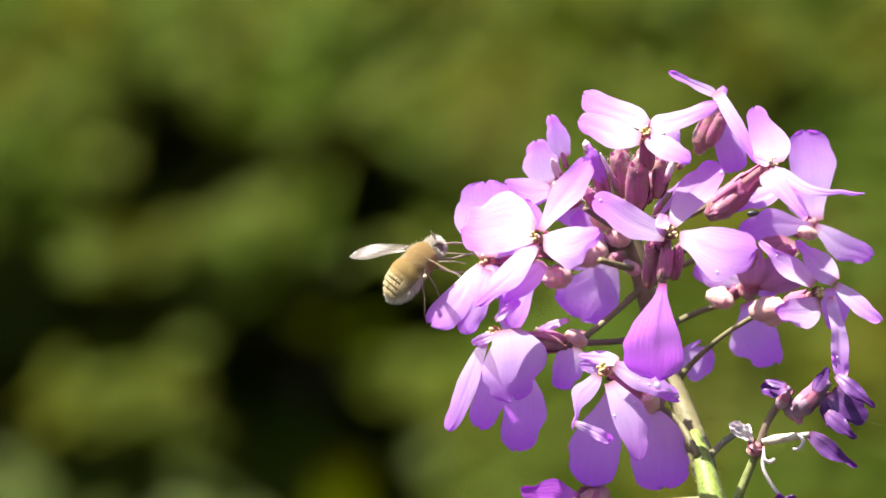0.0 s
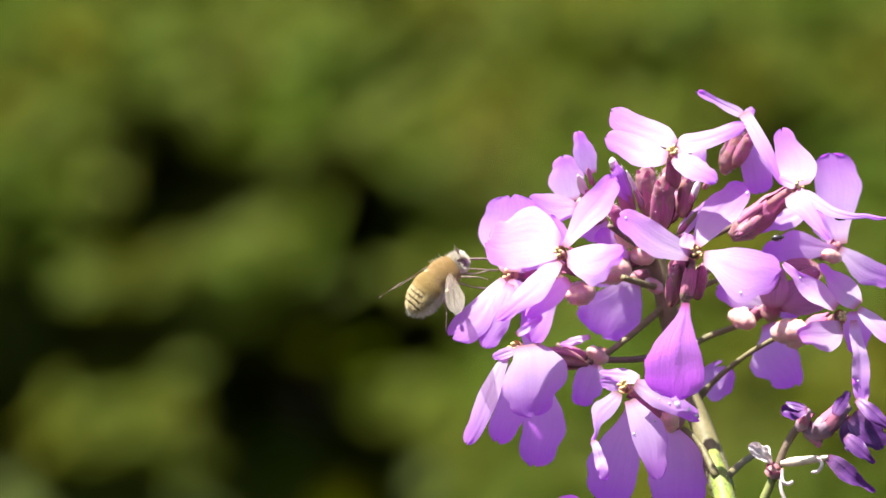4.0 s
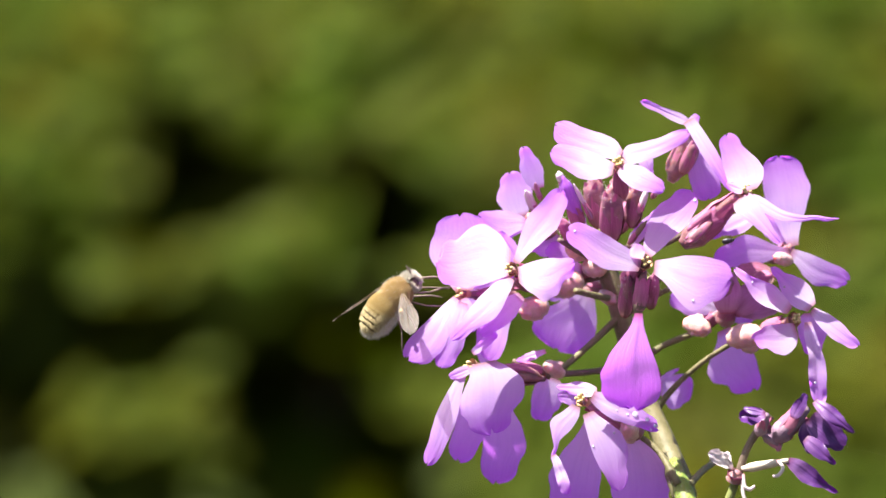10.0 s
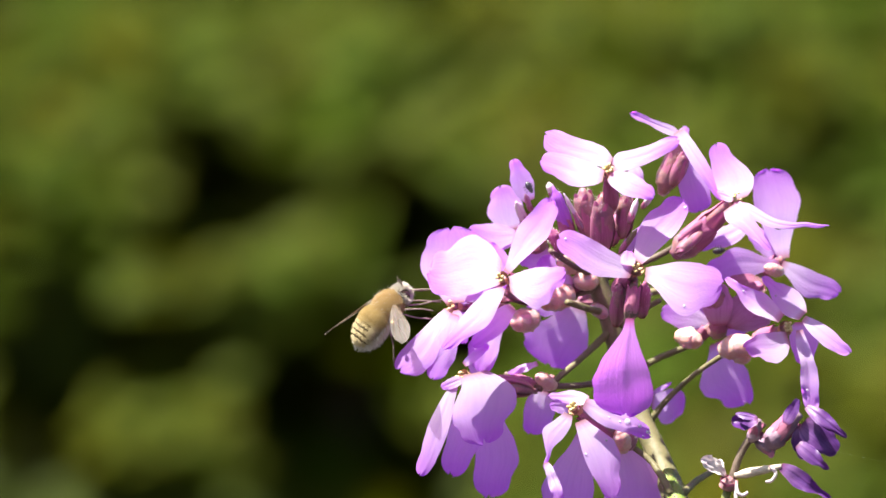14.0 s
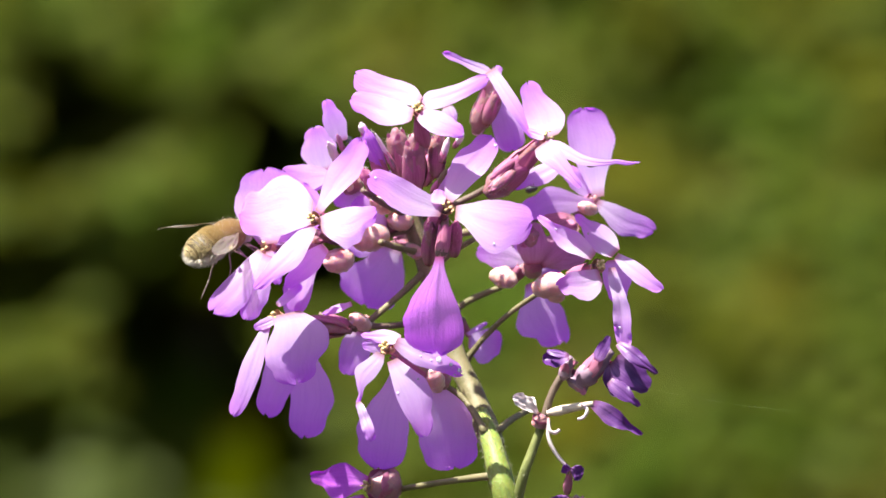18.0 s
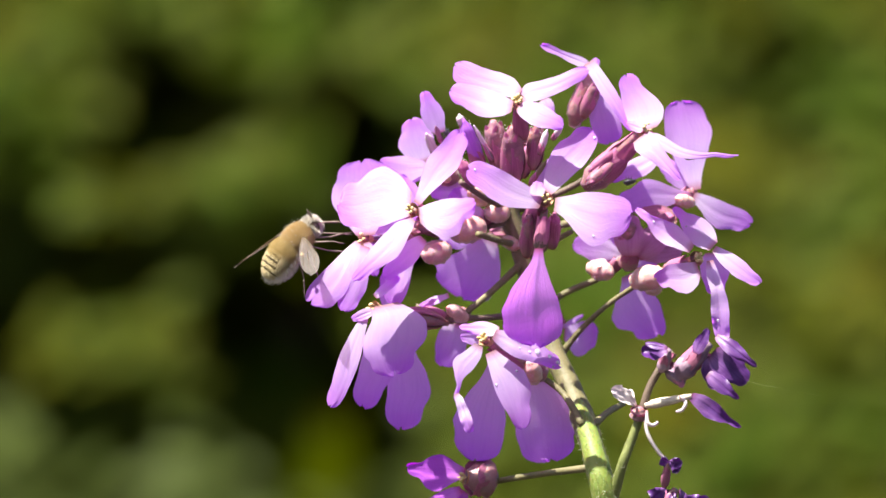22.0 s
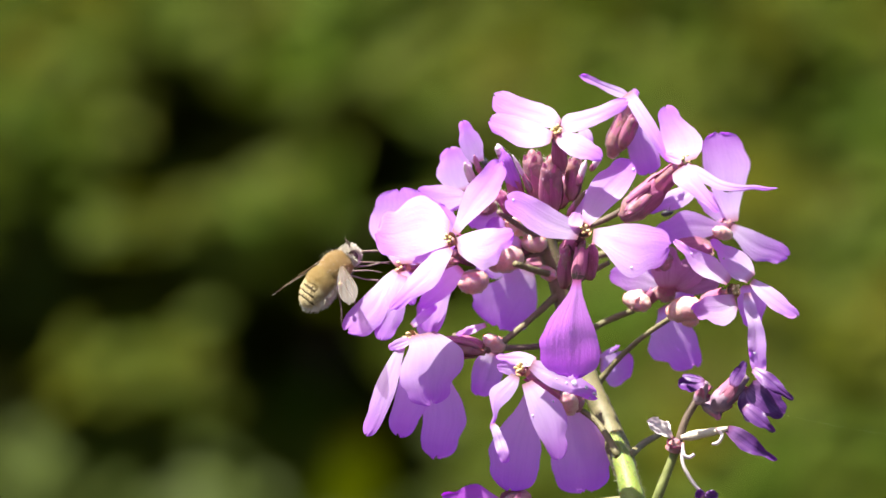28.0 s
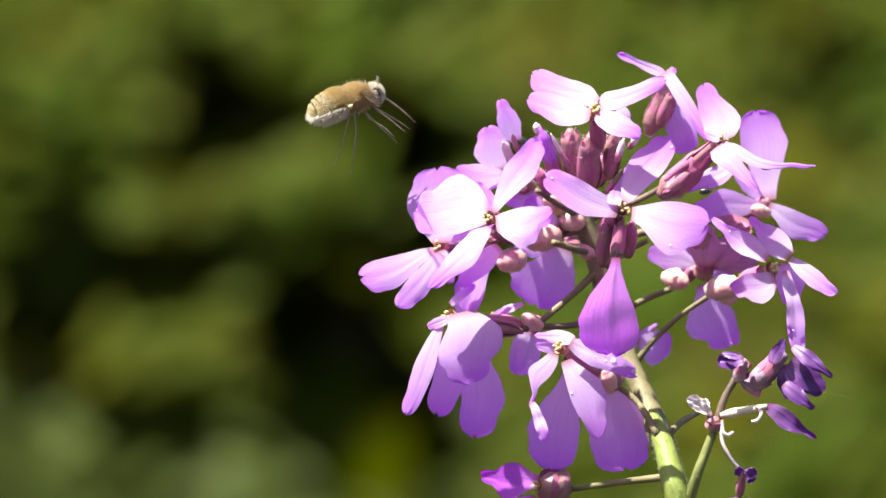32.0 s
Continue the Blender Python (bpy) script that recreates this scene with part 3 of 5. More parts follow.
# calyxes and half hidden petals to its right
flower((-3.5, -3, -10.0), (2.4, -3, -12.5),
       ((1.6, -4, -8.4), (-2.9, -10.0), (0.4, 0.6, 0.6, 0.4), (0.4, 0.6, 0.6, 0.4), (-0.23, 0.69)), label="brownish ribbed calyx", r=0.7, tube=BROWN, eye=False)
flower((3.0, 2, -13.0), (4.2, 2, -10.4),
       ((2.8, 1, -12.8), (0.7, -19.3), (2.1, 2.4, 2.4, 1.8), (1.9, 2.3, 2.1, 1.7), (0.0, 0.04)), label="half hidden violet petal behind a stalk", eye=False)
# lower middle blossom with drops
low = flower((7.2, -17, -15.0), (14.3, -8, -19.9),
       ((6.3, -18, -15.9), (2.6, -24.2), (0.8, 0.5, -0.3, -0.1), (1.6, 2.8, 1.7, 0.7), (-0.16, 0.32), dict(cup=-0.2)),
       ((7.5, -18, -17.0), (12.6, -28.4), (2.3, 3.9, 3.6, 2.4), (0.8, 1.3, 1.3, 1.0), (-0.08, 0.3), dict(cup=-0.24, bend=0.6, ruffle=0.3)),
       ((8.4, -20, -14.1), (18.4, -18.8), (1.3, 1.8, 1.6, 1.3), (1.4, 1.8, 1.4, 1.1), (-0.08, 0.36), dict(cup=-0.24, ruffle=0.4, fold=0.4)),
       ((9.2, -17, -13.6), (3.2, -13.2), (0.9, 1.0, 0.8, 0.5), (0.9, 1.2, 1.0, 0.7), (-0.23, 0.69)),
       ((2.7, -20, -23.1), (4.8, -28.9), (0.7, 0.9, 1.0, 0.9), (0.5, 0.7, 0.8, 0.8), (-0.28, 0.55), dict(ruffle=0.5, fold=0.6)),
       ((6.7, -16, -14.6), (3.3, -14.6), (1.0, 1.3, 1.1, 0.8), (0.8, 1.0, 0.9, 0.7), (0.0, 0.04)), label="violet blossom with rain drops on its petals", stamens=6)
drops(low, (2, 0.55, -0.1, 0.9), (2, 0.72, -0.4, 0.65), (2, 0.92, -0.2, 0.6), (2, 0.40, -0.5, 0.5), (1, 0.3, 0.8, 0.4), (2, 0.45, 0.2, 0.4), (2, 0.85, 0.6, 0.4), (1, 0.25, -0.6, 0.38), (2, 0.30, 0.1, 0.3))
flower((10.5, -6, -19.6), (15.0, -6, -20.1),
       ((8.5, -8, -18.5), (5.7, -33.8), (1.6, 2.7, 3.6, 3.5), (1.4, 3.4, 4.5, 3.8), (0.0, -0.32), dict(bend=0.5)),
       ((14.8, -8, -19.9), (17.3, -33.8), (1.9, 4.7, 5.2, 4.0), (2.3, 4.0, 4.6, 4.3), (0.0, -0.32), dict(bend=0.5)), label="shaded violet petals below the head", eye=False)
flower((13.7, -11, -18.1), (15.9, -8, -21.0), label="pink calyx", r=1.3, eye=False, name="calyx")
# right front blossom
front = flower((16.1, -20, 6.1), (13.7, -6, 1.8),
       ((15.5, -20.5, 5.7), (4.4, 10.8), (1.8, 2.8, 2.6, 1.9), (1.3, 1.7, 2.0, 2.0), (0.04, 0.34), dict(cup=0.2, bend=0.4)),
       ((16.5, -20, 7.2), (23.1, 16.9), (1.8, 2.9, 2.8, 2.1), (1.0, 1.7, 2.2, 2.1), (-0.32, 0.55), dict(cup=0.2, bend=0.3)),
       ((17.5, -20.5, 5.7), (29.1, 4.2), (1.3, 2.2, 2.4, 2.2), (2.2, 4.8, 5.6, 4.0), (-0.23, 0.46), dict(cup=-0.24, bend=0.4)),
       ((15.2, -27, -1.2), (14.8, -15.9), (0.8, 2.2, 3.5, 3.8), (1.4, 3.9, 5.2, 5.1), (0.06, -0.50), dict(cup=0.2, bend=0.3, claw=0.45)),
       ((14.8, -21, 6.7), (15.0, 8.9), (1.0, 1.1, 1.1, 0.8), (1.0, 1.1, 1.1, 0.8), (-0.23, 0.69)), label="large violet blossom with a hanging lower petal", stamens=4)
drops(front, (0, 0.85, 0.1, 0.4), (2, 0.45, 0.65, 0.42), (1, 0.85, 0.6, 0.5))
flower((16.1, -17, 4.8), (15.2, -17, -2.1), label="brown shaded calyx", r=0.85, eye=False, name="calyx", tube=BROWN)
flower((5.7, 1, 3.6), (10.6, 5, 3.6),
       ((14.2, -6, 8.0), (18.5, 13.6), (1.0, 1.1, 0.9, 0.6), (0.8, 0.9, 0.7, 0.5), (-0.08, 0.24)),
       ((7.0, 0, 4.0), (1.4, 3.7), (1.5, 2.1, 2.0, 1.5), (1.3, 1.5, 1.3, 0.9), (0.0, 0.04)),
       ((5.9, 2, 3.4), (2.1, 7.8), (1.5, 1.9, 1.8, 1.5), (1.5, 1.9, 1.8, 1.5), (0.0, 0.04)), label="violet petals hidden in the middle of the head", eye=False)
flower((7.4, 8, 0.4), (11.9, 8, 1.4),
       ((7.5, 7, 0.6), (3.5, -8.9), (2.7, 4.0, 4.5, 4.1), (1.7, 3.4, 5.8, 5.0), (0.0, -0.08), dict(bend=0.4)),
       ((5.8, 8, 0.4), (0.1, 0.4), (1.1, 1.7, 1.7, 1.1), (1.1, 1.3, 1.1, 0.9), (0.0, 0.04)), label="shaded violet petal seen from behind", eye=False, r=1.2)
# top blossom
flower((11.9, -19, 20.9), (13.0, -8, 15.4),
       ((12.1, -19, 21.9), (2.4, 26.6), (1.0, 1.8, 2.3, 2.4), (2.0, 1.9, 1.5, 1.4), (-0.23, 0.64), dict(cup=-0.16, bend=0.3)),
       ((11.2, -21, 20.5), (1.7, 22.7), (2.2, 2.9, 2.5, 1.9), (0.9, 1.4, 1.6, 1.5), (-0.18, 0.69), dict(cup=-0.2, bend=0.4)),
       ((12.5, -19, 21.3), (22.3, 25.8), (1.8, 1.3, 1.0, 1.0), (1.1, 1.5, 1.4, 1.3), (-0.32, 0.55), dict(cup=-0.16)),
       ((11.9, -20, 20.1), (18.7, 17.1), (1.4, 1.9, 1.7, 1.4), (1.2, 1.6, 1.4, 1.0), (-0.23, 0.69), dict(cup=-0.2)), label="topmost violet blossom, nearly white in the sun", stamens=6, r=0.75)
# topmost side-on blossom
flower((23.6, -2, 26.1), (20.7, 2, 17.9),
       ((23.1, -3, 26.8), (15.7, 30.1), (0.7, 0.7, 0.5, 0.6), (0.8, 0.7, 0.5, 0.6), (-0.16, 0.24), dict(cup=0.24)),
       ((22.9, -4, 27.3), (29.4, 16.9), (1.1, 1.2, 1.2, 0.9), (0.9, 1.0, 0.9, 0.7), (-0.32, 0.46), dict(cup=-0.16, claw=0.9)),
       ((24.0, 1, 24.5), (26.3, 14.9), (1.1, 2.0, 2.6, 2.4), (1.3, 1.9, 2.2, 2.0), (0.0, 0.16)),
       ((23.1, 0, 26.0), (24.5, 28.0), (0.7, 0.8, 0.8, 0.6), (0.7, 0.8, 0.8, 0.6), (-0.08, 0.24)), label="side-on violet blossom above a pink calyx", r=1.25, eye=False, belly=1.4)
flower((22.3, 4, 21.0), (20.6, 4, 17.5),
       ((20.6, 3, 17.5), (22.9, 21.7), (1.0, 1.3, 1.3, 1.0), (0.8, 0.9, 0.9, 0.7), (0.0, 0.04)),
       ((16.2, 2, 21.9), (17.5, 18.7), (1.0, 1.1, 0.9, 0.6), (1.0, 1.1, 0.9, 0.6), (-0.08, 0.24)), label="half hidden violet blossom", r=0.8, eye=False)
# right upper blossom
flower((31.3, -12, 16.8), (26.1, -2, 11.4),
       ((31.3, -13, 16.7), (28.5, 25.2), (2.0, 1.9, 1.8, 1.5), (3.5, 3.7, 2.6, 1.7), (-0.28, 0.55), dict(cup=-0.2, claw=0.9)),
       ((31.1, -13, 16.9), (28.6, 17.9), (0.7, 0.8, 0.8, 0.6), (0.7, 0.7, 0.7, 0.5), (-0.23, 0.69)),
       ((30.7, -13, 15.9), (36.5, 9.2), (1.5, 1.3, 1.0, 0.6), (2.1, 1.5, 1.1, 0.7), (-0.32, 0.6), dict(cup=-0.16, claw=1.5)),
       ((31.6, -13, 15.9), (45.3, 13.1), (0.6, -0.7, -0.8, -0.3), (1.5, 2.2, 1.9, 1.0), (-0.14, 0.55), dict(cup=-0.12, claw=0.7)), label="violet blossom with narrow turned petals", stamens=6)
flower((29.5, -6, 14.3), (22.4, -3, 8.2),
       ((34.6, 0, 13.5), (26.6, 9.1), (1.0, 1.6, 1.4, 0.6), (1.0, 1.4, 1.4, 0.8), (-0.18, 0.46)), label="pink hairy calyx", r=1.7, eye=False)
# right back blossom
flower((39.5, 4, 7.8), (36.1, 9, 5.5),
       ((39.8, 4, 7.9), (37.2, 21.8), (1.6, 2.5, 3.1, 2.9), (1.3, 2.9, 4.2, 3.4), (-0.12, 0.24), dict(cup=0.24, bend=0.4, notch=0.01)),
       ((39.4, 3, 7.1), (48.1, 2.7), (0.8, 1.1, 1.2, 1.3), (1.5, 2.7, 2.9, 2.1), (-0.04, 0.1)),
       ((39.1, 4, 6.9), (27.8, 4.6), (0.4, 0.9, 0.8, 0.6), (1.4, 3.3, 4.0, 2.9), (0.0, 0.04)),
       ((39.7, 6, 8.0), (34.5, 12.3), (1.3, 1.7, 1.7, 1.3), (1.3, 1.7, 1.7, 1.3), (0.0, 0.04)), label="violet blossom at the edge of the head", eye=False)
# right lower blossom, wrinkled
side = flower((39.1, -10, -2.8), (34.3, -3, -5.1),
       ((41.8, -11, -0.9), (35.8, 5.1), (1.5, 1.9, 1.4, 0.7), (1.8, 2.2, 1.6, 0.8), (-0.18, 0.51), dict(cup=-0.2)),
       ((38.5, -12, -1.3), (30.2, 4.9), (1.2, 1.9, 1.6, 0.8), (1.2, 1.6, 1.0, 0.5), (0.0, 0.46), dict(ruffle=0.5, cup=0.24)),
       ((39.4, -11, -3.7), (33.0, -5.8), (2.9, 3.5, 2.9, 1.8), (0.8, 1.2, 1.5, 1.1), (0.0, 0.36), dict(cup=0.32)),
       ((42.0, -11, -1.1), (48.9, -6.3), (0.7, 1.1, 1.0, 0.7), (1.1, 1.6, 1.6, 1.3), (-0.18, 0.55)),
       ((41.2, -12, -3.0), (43.0, -15.4), (1.0, 1.6, 1.8, 1.5), (0.8, 0.6, 1.0, 1.0), (-0.32, 0.2), dict(ruffle=0.5, fold=0.5, cup=0.2)),
       ((41.8, -8, -1.8), (42.4, -8.3), (1.7, 2.3, 2.1, 1.4), (1.9, 2.1, 1.9, 1.5), (0.0, 0.04)), label="ageing violet blossom with wrinkled petals", stamens=6)
drops(side, (4, 0.65, 0.3, 0.4), (1, 0.6, 0.1, 0.35), (0, 0.5, -0.5, 0.3))
# blossoms at the back
flower((28.6, 4, -2.5), (25.2, 6, -5.2),
       ((28.6, 4, -2.4), (20.8, -0.4), (0.8, 1.5, 1.9, 1.4), (1.0, 2.1, 2.1, 1.5), (0.0, 0.04)),
       ((29.4, 6, -5.2), (34.2, -14.7), (1.6, 2.1, 2.4, 1.8), (2.2, 5.0, 5.2, 3.4), (0.0, -0.16), dict(notch=0.05)),
       ((29.2, 4, -2.2), (35.4, 0.1), (1.3, 1.9, 1.9, 1.3), (1.0, 1.7, 1.7, 1.1), (0.0, 0.04)),
       ((29.5, 5, -2.5), (33.9, -3.4), (1.3, 1.5, 1.5, 1.1), (1.0, 1.3, 1.3, 0.9), (0.0, 0.04)),
       ((29.0, 5, -1.8), (26.7, 1.8), (1.0, 1.3, 1.3, 0.9), (1.0, 1.3, 1.3, 0.9), (0.0, 0.04)), label="violet blossom in the shade of others", eye=False)
flower((19.5, 8, -13.6), (17.8, 6, -10.4),
       ((19.5, 8, -14.1), (24.7, -14.3), (1.1, 1.5, 1.8, 1.6), (2.3, 3.8, 3.5, 2.5), (0.0, 0.04)),
       ((19.2, 6, -13.4), (22.4, -11.5), (0.3, 0.4, 0.4, 0.3), (0.3, 0.4, 0.4, 0.3), (-0.23, 0.69)), label="shaded petal behind the stem", eye=False, r=0.6)
# upper left blossom
flower((-1.7, 0, 12.1), (2.7, 4, 9.3),
       ((-2.3, 0, 12.1), (-4.3, 18.7), (2.1, 3.0, 2.8, 1.9), (1.5, 2.5, 2.4, 1.8), (-0.08, 0.24), dict(cup=-0.16)),
       ((-1.6, -2, 11.2), (-8.9, 12.0), (1.5, 2.8, 2.6, 1.5), (1.0, 1.3, 1.3, 1.0), (-0.08, 0.28)),
       ((-2.1, -1, 10.7), (-5.7, 8.9), (0.8, 0.9, 0.9, 0.6), (0.8, 0.9, 0.9, 0.6), (-0.08, 0.24)),
       ((0.2, -4, 16.5), (-2.3, 22.8), (1.4, 1.8, 1.6, 1.0), (1.2, 1.7, 1.5, 1.0), (0.08, 0.0), dict(cup=-0.48, claw=0.8)), label="small opening violet blossom", eye=False, r=1.4)
flower((4.2, 3, 8.4), (6.8, 4, 6.0),
       ((3.7, 3, 8.3), (-1.4, 7.8), (1.5, 2.3, 2.2, 1.5), (1.3, 1.9, 1.8, 1.3), (-0.08, 0.24)),
       ((4.9, 4, 7.9), (5.1, 3.9), (1.3, 1.7, 1.7, 1.3), (1.3, 1.7, 1.7, 1.3), (0.0, 0.04)),
       ((5.8, 5, 8.4), (6.8, 12.3), (1.0, 1.5, 1.5, 1.1), (1.0, 1.5, 1.5, 1.1), (0.0, 0.04)), label="violet petals among the buds", eye=False)
flower((-8.2, 2, 1.1), (-3.4, 4, 0.8),
       ((-7.3, 2, 1.1), (-12.5, -2.5), (1.5, 2.3, 2.2, 1.7), (1.5, 1.9, 1.8, 1.3), (0.0, 0.04)),
       ((-6.9, 2, 0.8), (-4.3, -3.4), (1.7, 2.3, 2.2, 1.7), (1.5, 1.9, 1.8, 1.3), (0.0, 0.04)), label="violet petals in the shade of the front blossom", eye=False, r=0.8)
flower((29.9, 0, -1.0), (29.1, 3, -4.3),
       ((29.4, -1, -2.5), (29.2, 3.9), (1.7, 2.3, 2.4, 1.8), (1.7, 2.3, 2.3, 1.8), (-0.08, 0.24)),
       ((30.5, 0, -2.5), (35.8, 2.9), (1.5, 2.1, 2.0, 1.5), (1.5, 2.1, 2.0, 1.5), (-0.08, 0.24)),
       ((31.0, 1, -1.8), (37.5, -1.2), (1.5, 1.9, 1.8, 1.4), (1.5, 1.9, 1.8, 1.4), (0.0, 0.04)), label="dull pink blossom fading in the shade", eye=False, r=1.2, material=DUSKY)
flower((36.2, 0, 4.0), (34.5, 3, 1.0),
       ((36.6, -1, 3.7), (30.9, 4.3), (1.0, 1.6, 1.6, 1.1), (1.0, 1.5, 1.5, 1.1), (-0.08, 0.24)),
       ((36.5, -1, 3.4), (32.7, 1.4), (0.8, 1.1, 1.1, 0.8), (0.8, 1.1, 1.1, 0.8), (-0.08, 0.24)), label="brownish mauve sepals", eye=False, r=0.9, material=SEPAL)
# pink knobs where sepals swell
for a, b, w in (
        ((1.2, -4, -1.2), (-2.4, -7, -2.3), 3.8),
        ((6.8, 0, 2.5), (1.4, -2, 1.1), 4.3),
        ((10.5, 2, 4.3), (7.1, 0, 4.3), 3.0),
        ((10.0, 4, 0.1), (12.4, 2, -1.0), 2.3),
        ((7.3, 1, 6.0), (4.7, -2, 7.7), 2.6),
        ((23.2, 2, -4.1), (26.8, -1, -5.1), 3.1),
        ((25.4, 3, -3.2), (24.2, 0, -5.8), 2.3),
        ((29.9, -2, -6.4), (34.7, -6, -5.1), 4.0),
        ((31.7, -3, -7.5), (34.3, -4, -6.8), 2.6),
        ((39.1, -1, 5.8), (36.4, -3, 6.5), 2.1),
        ((4.2, -3, -11.9), (1.4, -6, -10.3), 2.4),
        ((14.7, -9, -21.5), (13.8, -12, -18.4), 3.0),
        ((1.4, -2, 9.2), (-0.8, -5, 12.2), 1.9),
        ((28.9, -10, 4.2), (27.5, -13, 4.9), 1.2),
        ):
    bud(a, b, w, KNOB, "swollen pale pink calyx")
# buds
for base, tip, w, mat, label in (
        ((6.8, -3, 10.1), (3.6, -7, 18.6), 2.43, BUD, "dark violet bud"),
        ((9.5, -2, 10.7), (8.3, -5, 18.4), 3.65, CALYX, "mauve closed bud"),
        ((11.4, -6, 8.7), (11.2, -12, 17.3), 3.48, CALYX, "mauve closed bud"),
        ((12.0, 2, 12.3), (12.7, 0, 18.7), 3.13, CALYX, "mauve closed bud"),
        ((14.5, -6, 10.9), (15.0, -9, 17.7), 2.61, CALYX, "mauve closed bud"),
        ((12.7, 0, 9.7), (14.2, -2, 14.8), 2.61, SEPAL, "mauve closed bud"),
        ((5.4, -6, 8.3), (3.3, -9, 12.2), 2.09, SEPAL, "mauve closed bud"),
        ((13.8, -12, 8.5), (16.4, -15, 12.2), 0.87, PEDICEL, "thin brownish hairy bud"),
        ((8.4, -10, 12.0), (5.3, -12, 17.6), 0.7, PALE, "thin pale sepal"),
        ((15.3, -11, 13.0), (16.5, -12, 16.9), 1.13, PALE, "thin pale sepal"),
        ((17.3, -8, 15.4), (18.8, -10, 17.5), 1.04, PALE, "thin pale sepal"),
        ((-0.2, -4, 12.9), (-1.9, -8, 16.3), 1.39, PALE, "pale hairy bud tip"),
        ((0.5, -5, 14.8), (-0.5, -8, 17.5), 0.87, PALE_SEPAL, "pale hairy bud tip"),
        ((3.8, -6, 16.9), (3.1, -7, 19.3), 1.3, PALE, "small pale hairy bud"),
        ((28.6, 2, -1.2), (29.0, 0, 3.6), 4.0, CALYX, "mauve closed bud"),
        ((32.7, 0, 2.2), (36.0, -4, 3.7), 2.43, SEPAL, "brownish hairy bud"),
        ((26.6, -6, 12.2), (22.6, -9, 8.5), 1.95, CALYX, "mauve hairy bud"),
        ((28.2, -5, 15.0), (22.9, -8, 10.6), 1.75, SEPAL, "mauve hairy bud"),
        ((22.2, -2, 19.0), (24.4, -5, 24.5), 2.1, CALYX, "mauve bud tube"),
        ((13.4, -12, -2.5), (13.8, -16, 3.9), 2.26, CALYX, "brownish mauve bud"),
        ((17.3, -12, -1.2), (17.6, -16, 4.2), 2.09, SEPAL, "brownish mauve bud"),
        ((-4.2, -4, 1.1), (-0.8, -3, 3.1), 1.74, CALYX, "mauve calyx"),
        ):
    bud(base, tip, w, mat, label)
# withered blossoms on the side stem
flower((40.9, -20, -15.4), (35.8, -19, -20.7),
       ((41.8, -22, -14.4), (47.8, -18.9), (0.9, 1.2, 0.9, 0.5), (0.8, 1.1, 0.9, 0.5), (-0.18, 0.46), dict(ruffle=0.5, fold=0.42)),
       ((41.2, -21, -17.0), (46.6, -21.2), (2.1, 2.6, 2.4, 1.5), (1.7, 2.2, 2.2, 1.5), (0.0, 0.04), dict(ruffle=0.5, fold=0.42)),
       ((40.9, -20, -17.4), (41.9, -22.4), (1.5, 1.9, 1.8, 1.3), (1.2, 1.7, 1.6, 1.2), (0.0, 0.04), dict(ruffle=0.5, fold=0.42)),
       ((40.6, -22, -20.0), (45.1, -23.8), (1.0, 1.2, 0.9, 0.5), (1.1, 1.2, 1.0, 0.5), (-0.08, 0.24), dict(ruffle=0.5, fold=0.42)),
       ((38.7, -22, -17.0), (40.6, -13.3), (0.9, 1.0, 0.9, 0.6), (0.8, 0.9, 0.9, 0.6), (-0.08, 0.24), dict(ruffle=0.5, fold=0.42)), label="withered dark purple blossom", material=FADED, eye=False, r=1.35, tube=WITHERED)
flower((34.7, -22, -16.4), (33.6, -20, -19.7),
       ((34.5, -23, -16.4), (30.5, -16.7), (0.8, 1.3, 1.3, 0.9), (0.9, 1.3, 1.3, 1.0), (-0.08, 0.24), dict(ruffle=0.5, fold=0.42, cup=0.48)),
       ((34.1, -25, -16.1), (31.1, -15.5), (0.3, 0.5, 0.5, 0.4), (0.3, 0.5, 0.5, 0.4), (-0.23, 0.69), dict(ruffle=0.5, fold=0.42)), label="curled withered purple blossom", material=FADED, eye=False, r=0.8, tube=WITHERED)
flower((36.9, -18, -18.8), (35.2, -18, -21.3),
       ((35.5, -19, -19.7), (36.9, -22.1), (0.6, 0.8, 0.7, 0.5), (0.6, 0.8, 0.7, 0.5), (-0.08, 0.24), dict(ruffle=0.5, fold=0.42)),
       ((36.8, -18, -20.1), (38.9, -19.9), (0.5, 0.7, 0.6, 0.5), (0.5, 0.7, 0.6, 0.5), (-0.08, 0.24), dict(ruffle=0.5, fold=0.42)), label="withered brown calyx", material=SEPAL, eye=False, r=1.5, tube=WITHERED)
flower((38.1, -22, -23.4), (31.2, -20, -24.9),
       ((38.0, -22, -23.4), (45.5, -28.1), (1.1, 1.3, 0.8, 0.4), (1.0, 1.5, 1.1, 0.5), (0.0, 0.04), dict(ruffle=0.5, fold=0.42, cup=0.32)),
       ((38.2, -21, -23.8), (43.1, -27.0), (0.6, 0.7, 0.5, 0.4), (0.6, 0.9, 0.7, 0.5), (0.0, 0.04), dict(ruffle=0.5, fold=0.42)), label="pale tube with a crumpled purple petal", material=FADED, eye=False, r=0.72, tube=PALE_TUBE, belly=1.0, clasp=0)
flower((30.4, -20, -25.3), (30.2, -19, -26.9),
       ((29.9, -20, -25.1), (26.0, -22, -22.2), 2.3, dict(roll=24, ruffle=0.1, cup=0.5)),
       ((29.7, -20, -24.5), (28.5, -18, -22.7), 1.7, dict(roll=-20, ruffle=0.1)),
       material=PALE, label="dry whitish sepals", eye=False, r=1.1)
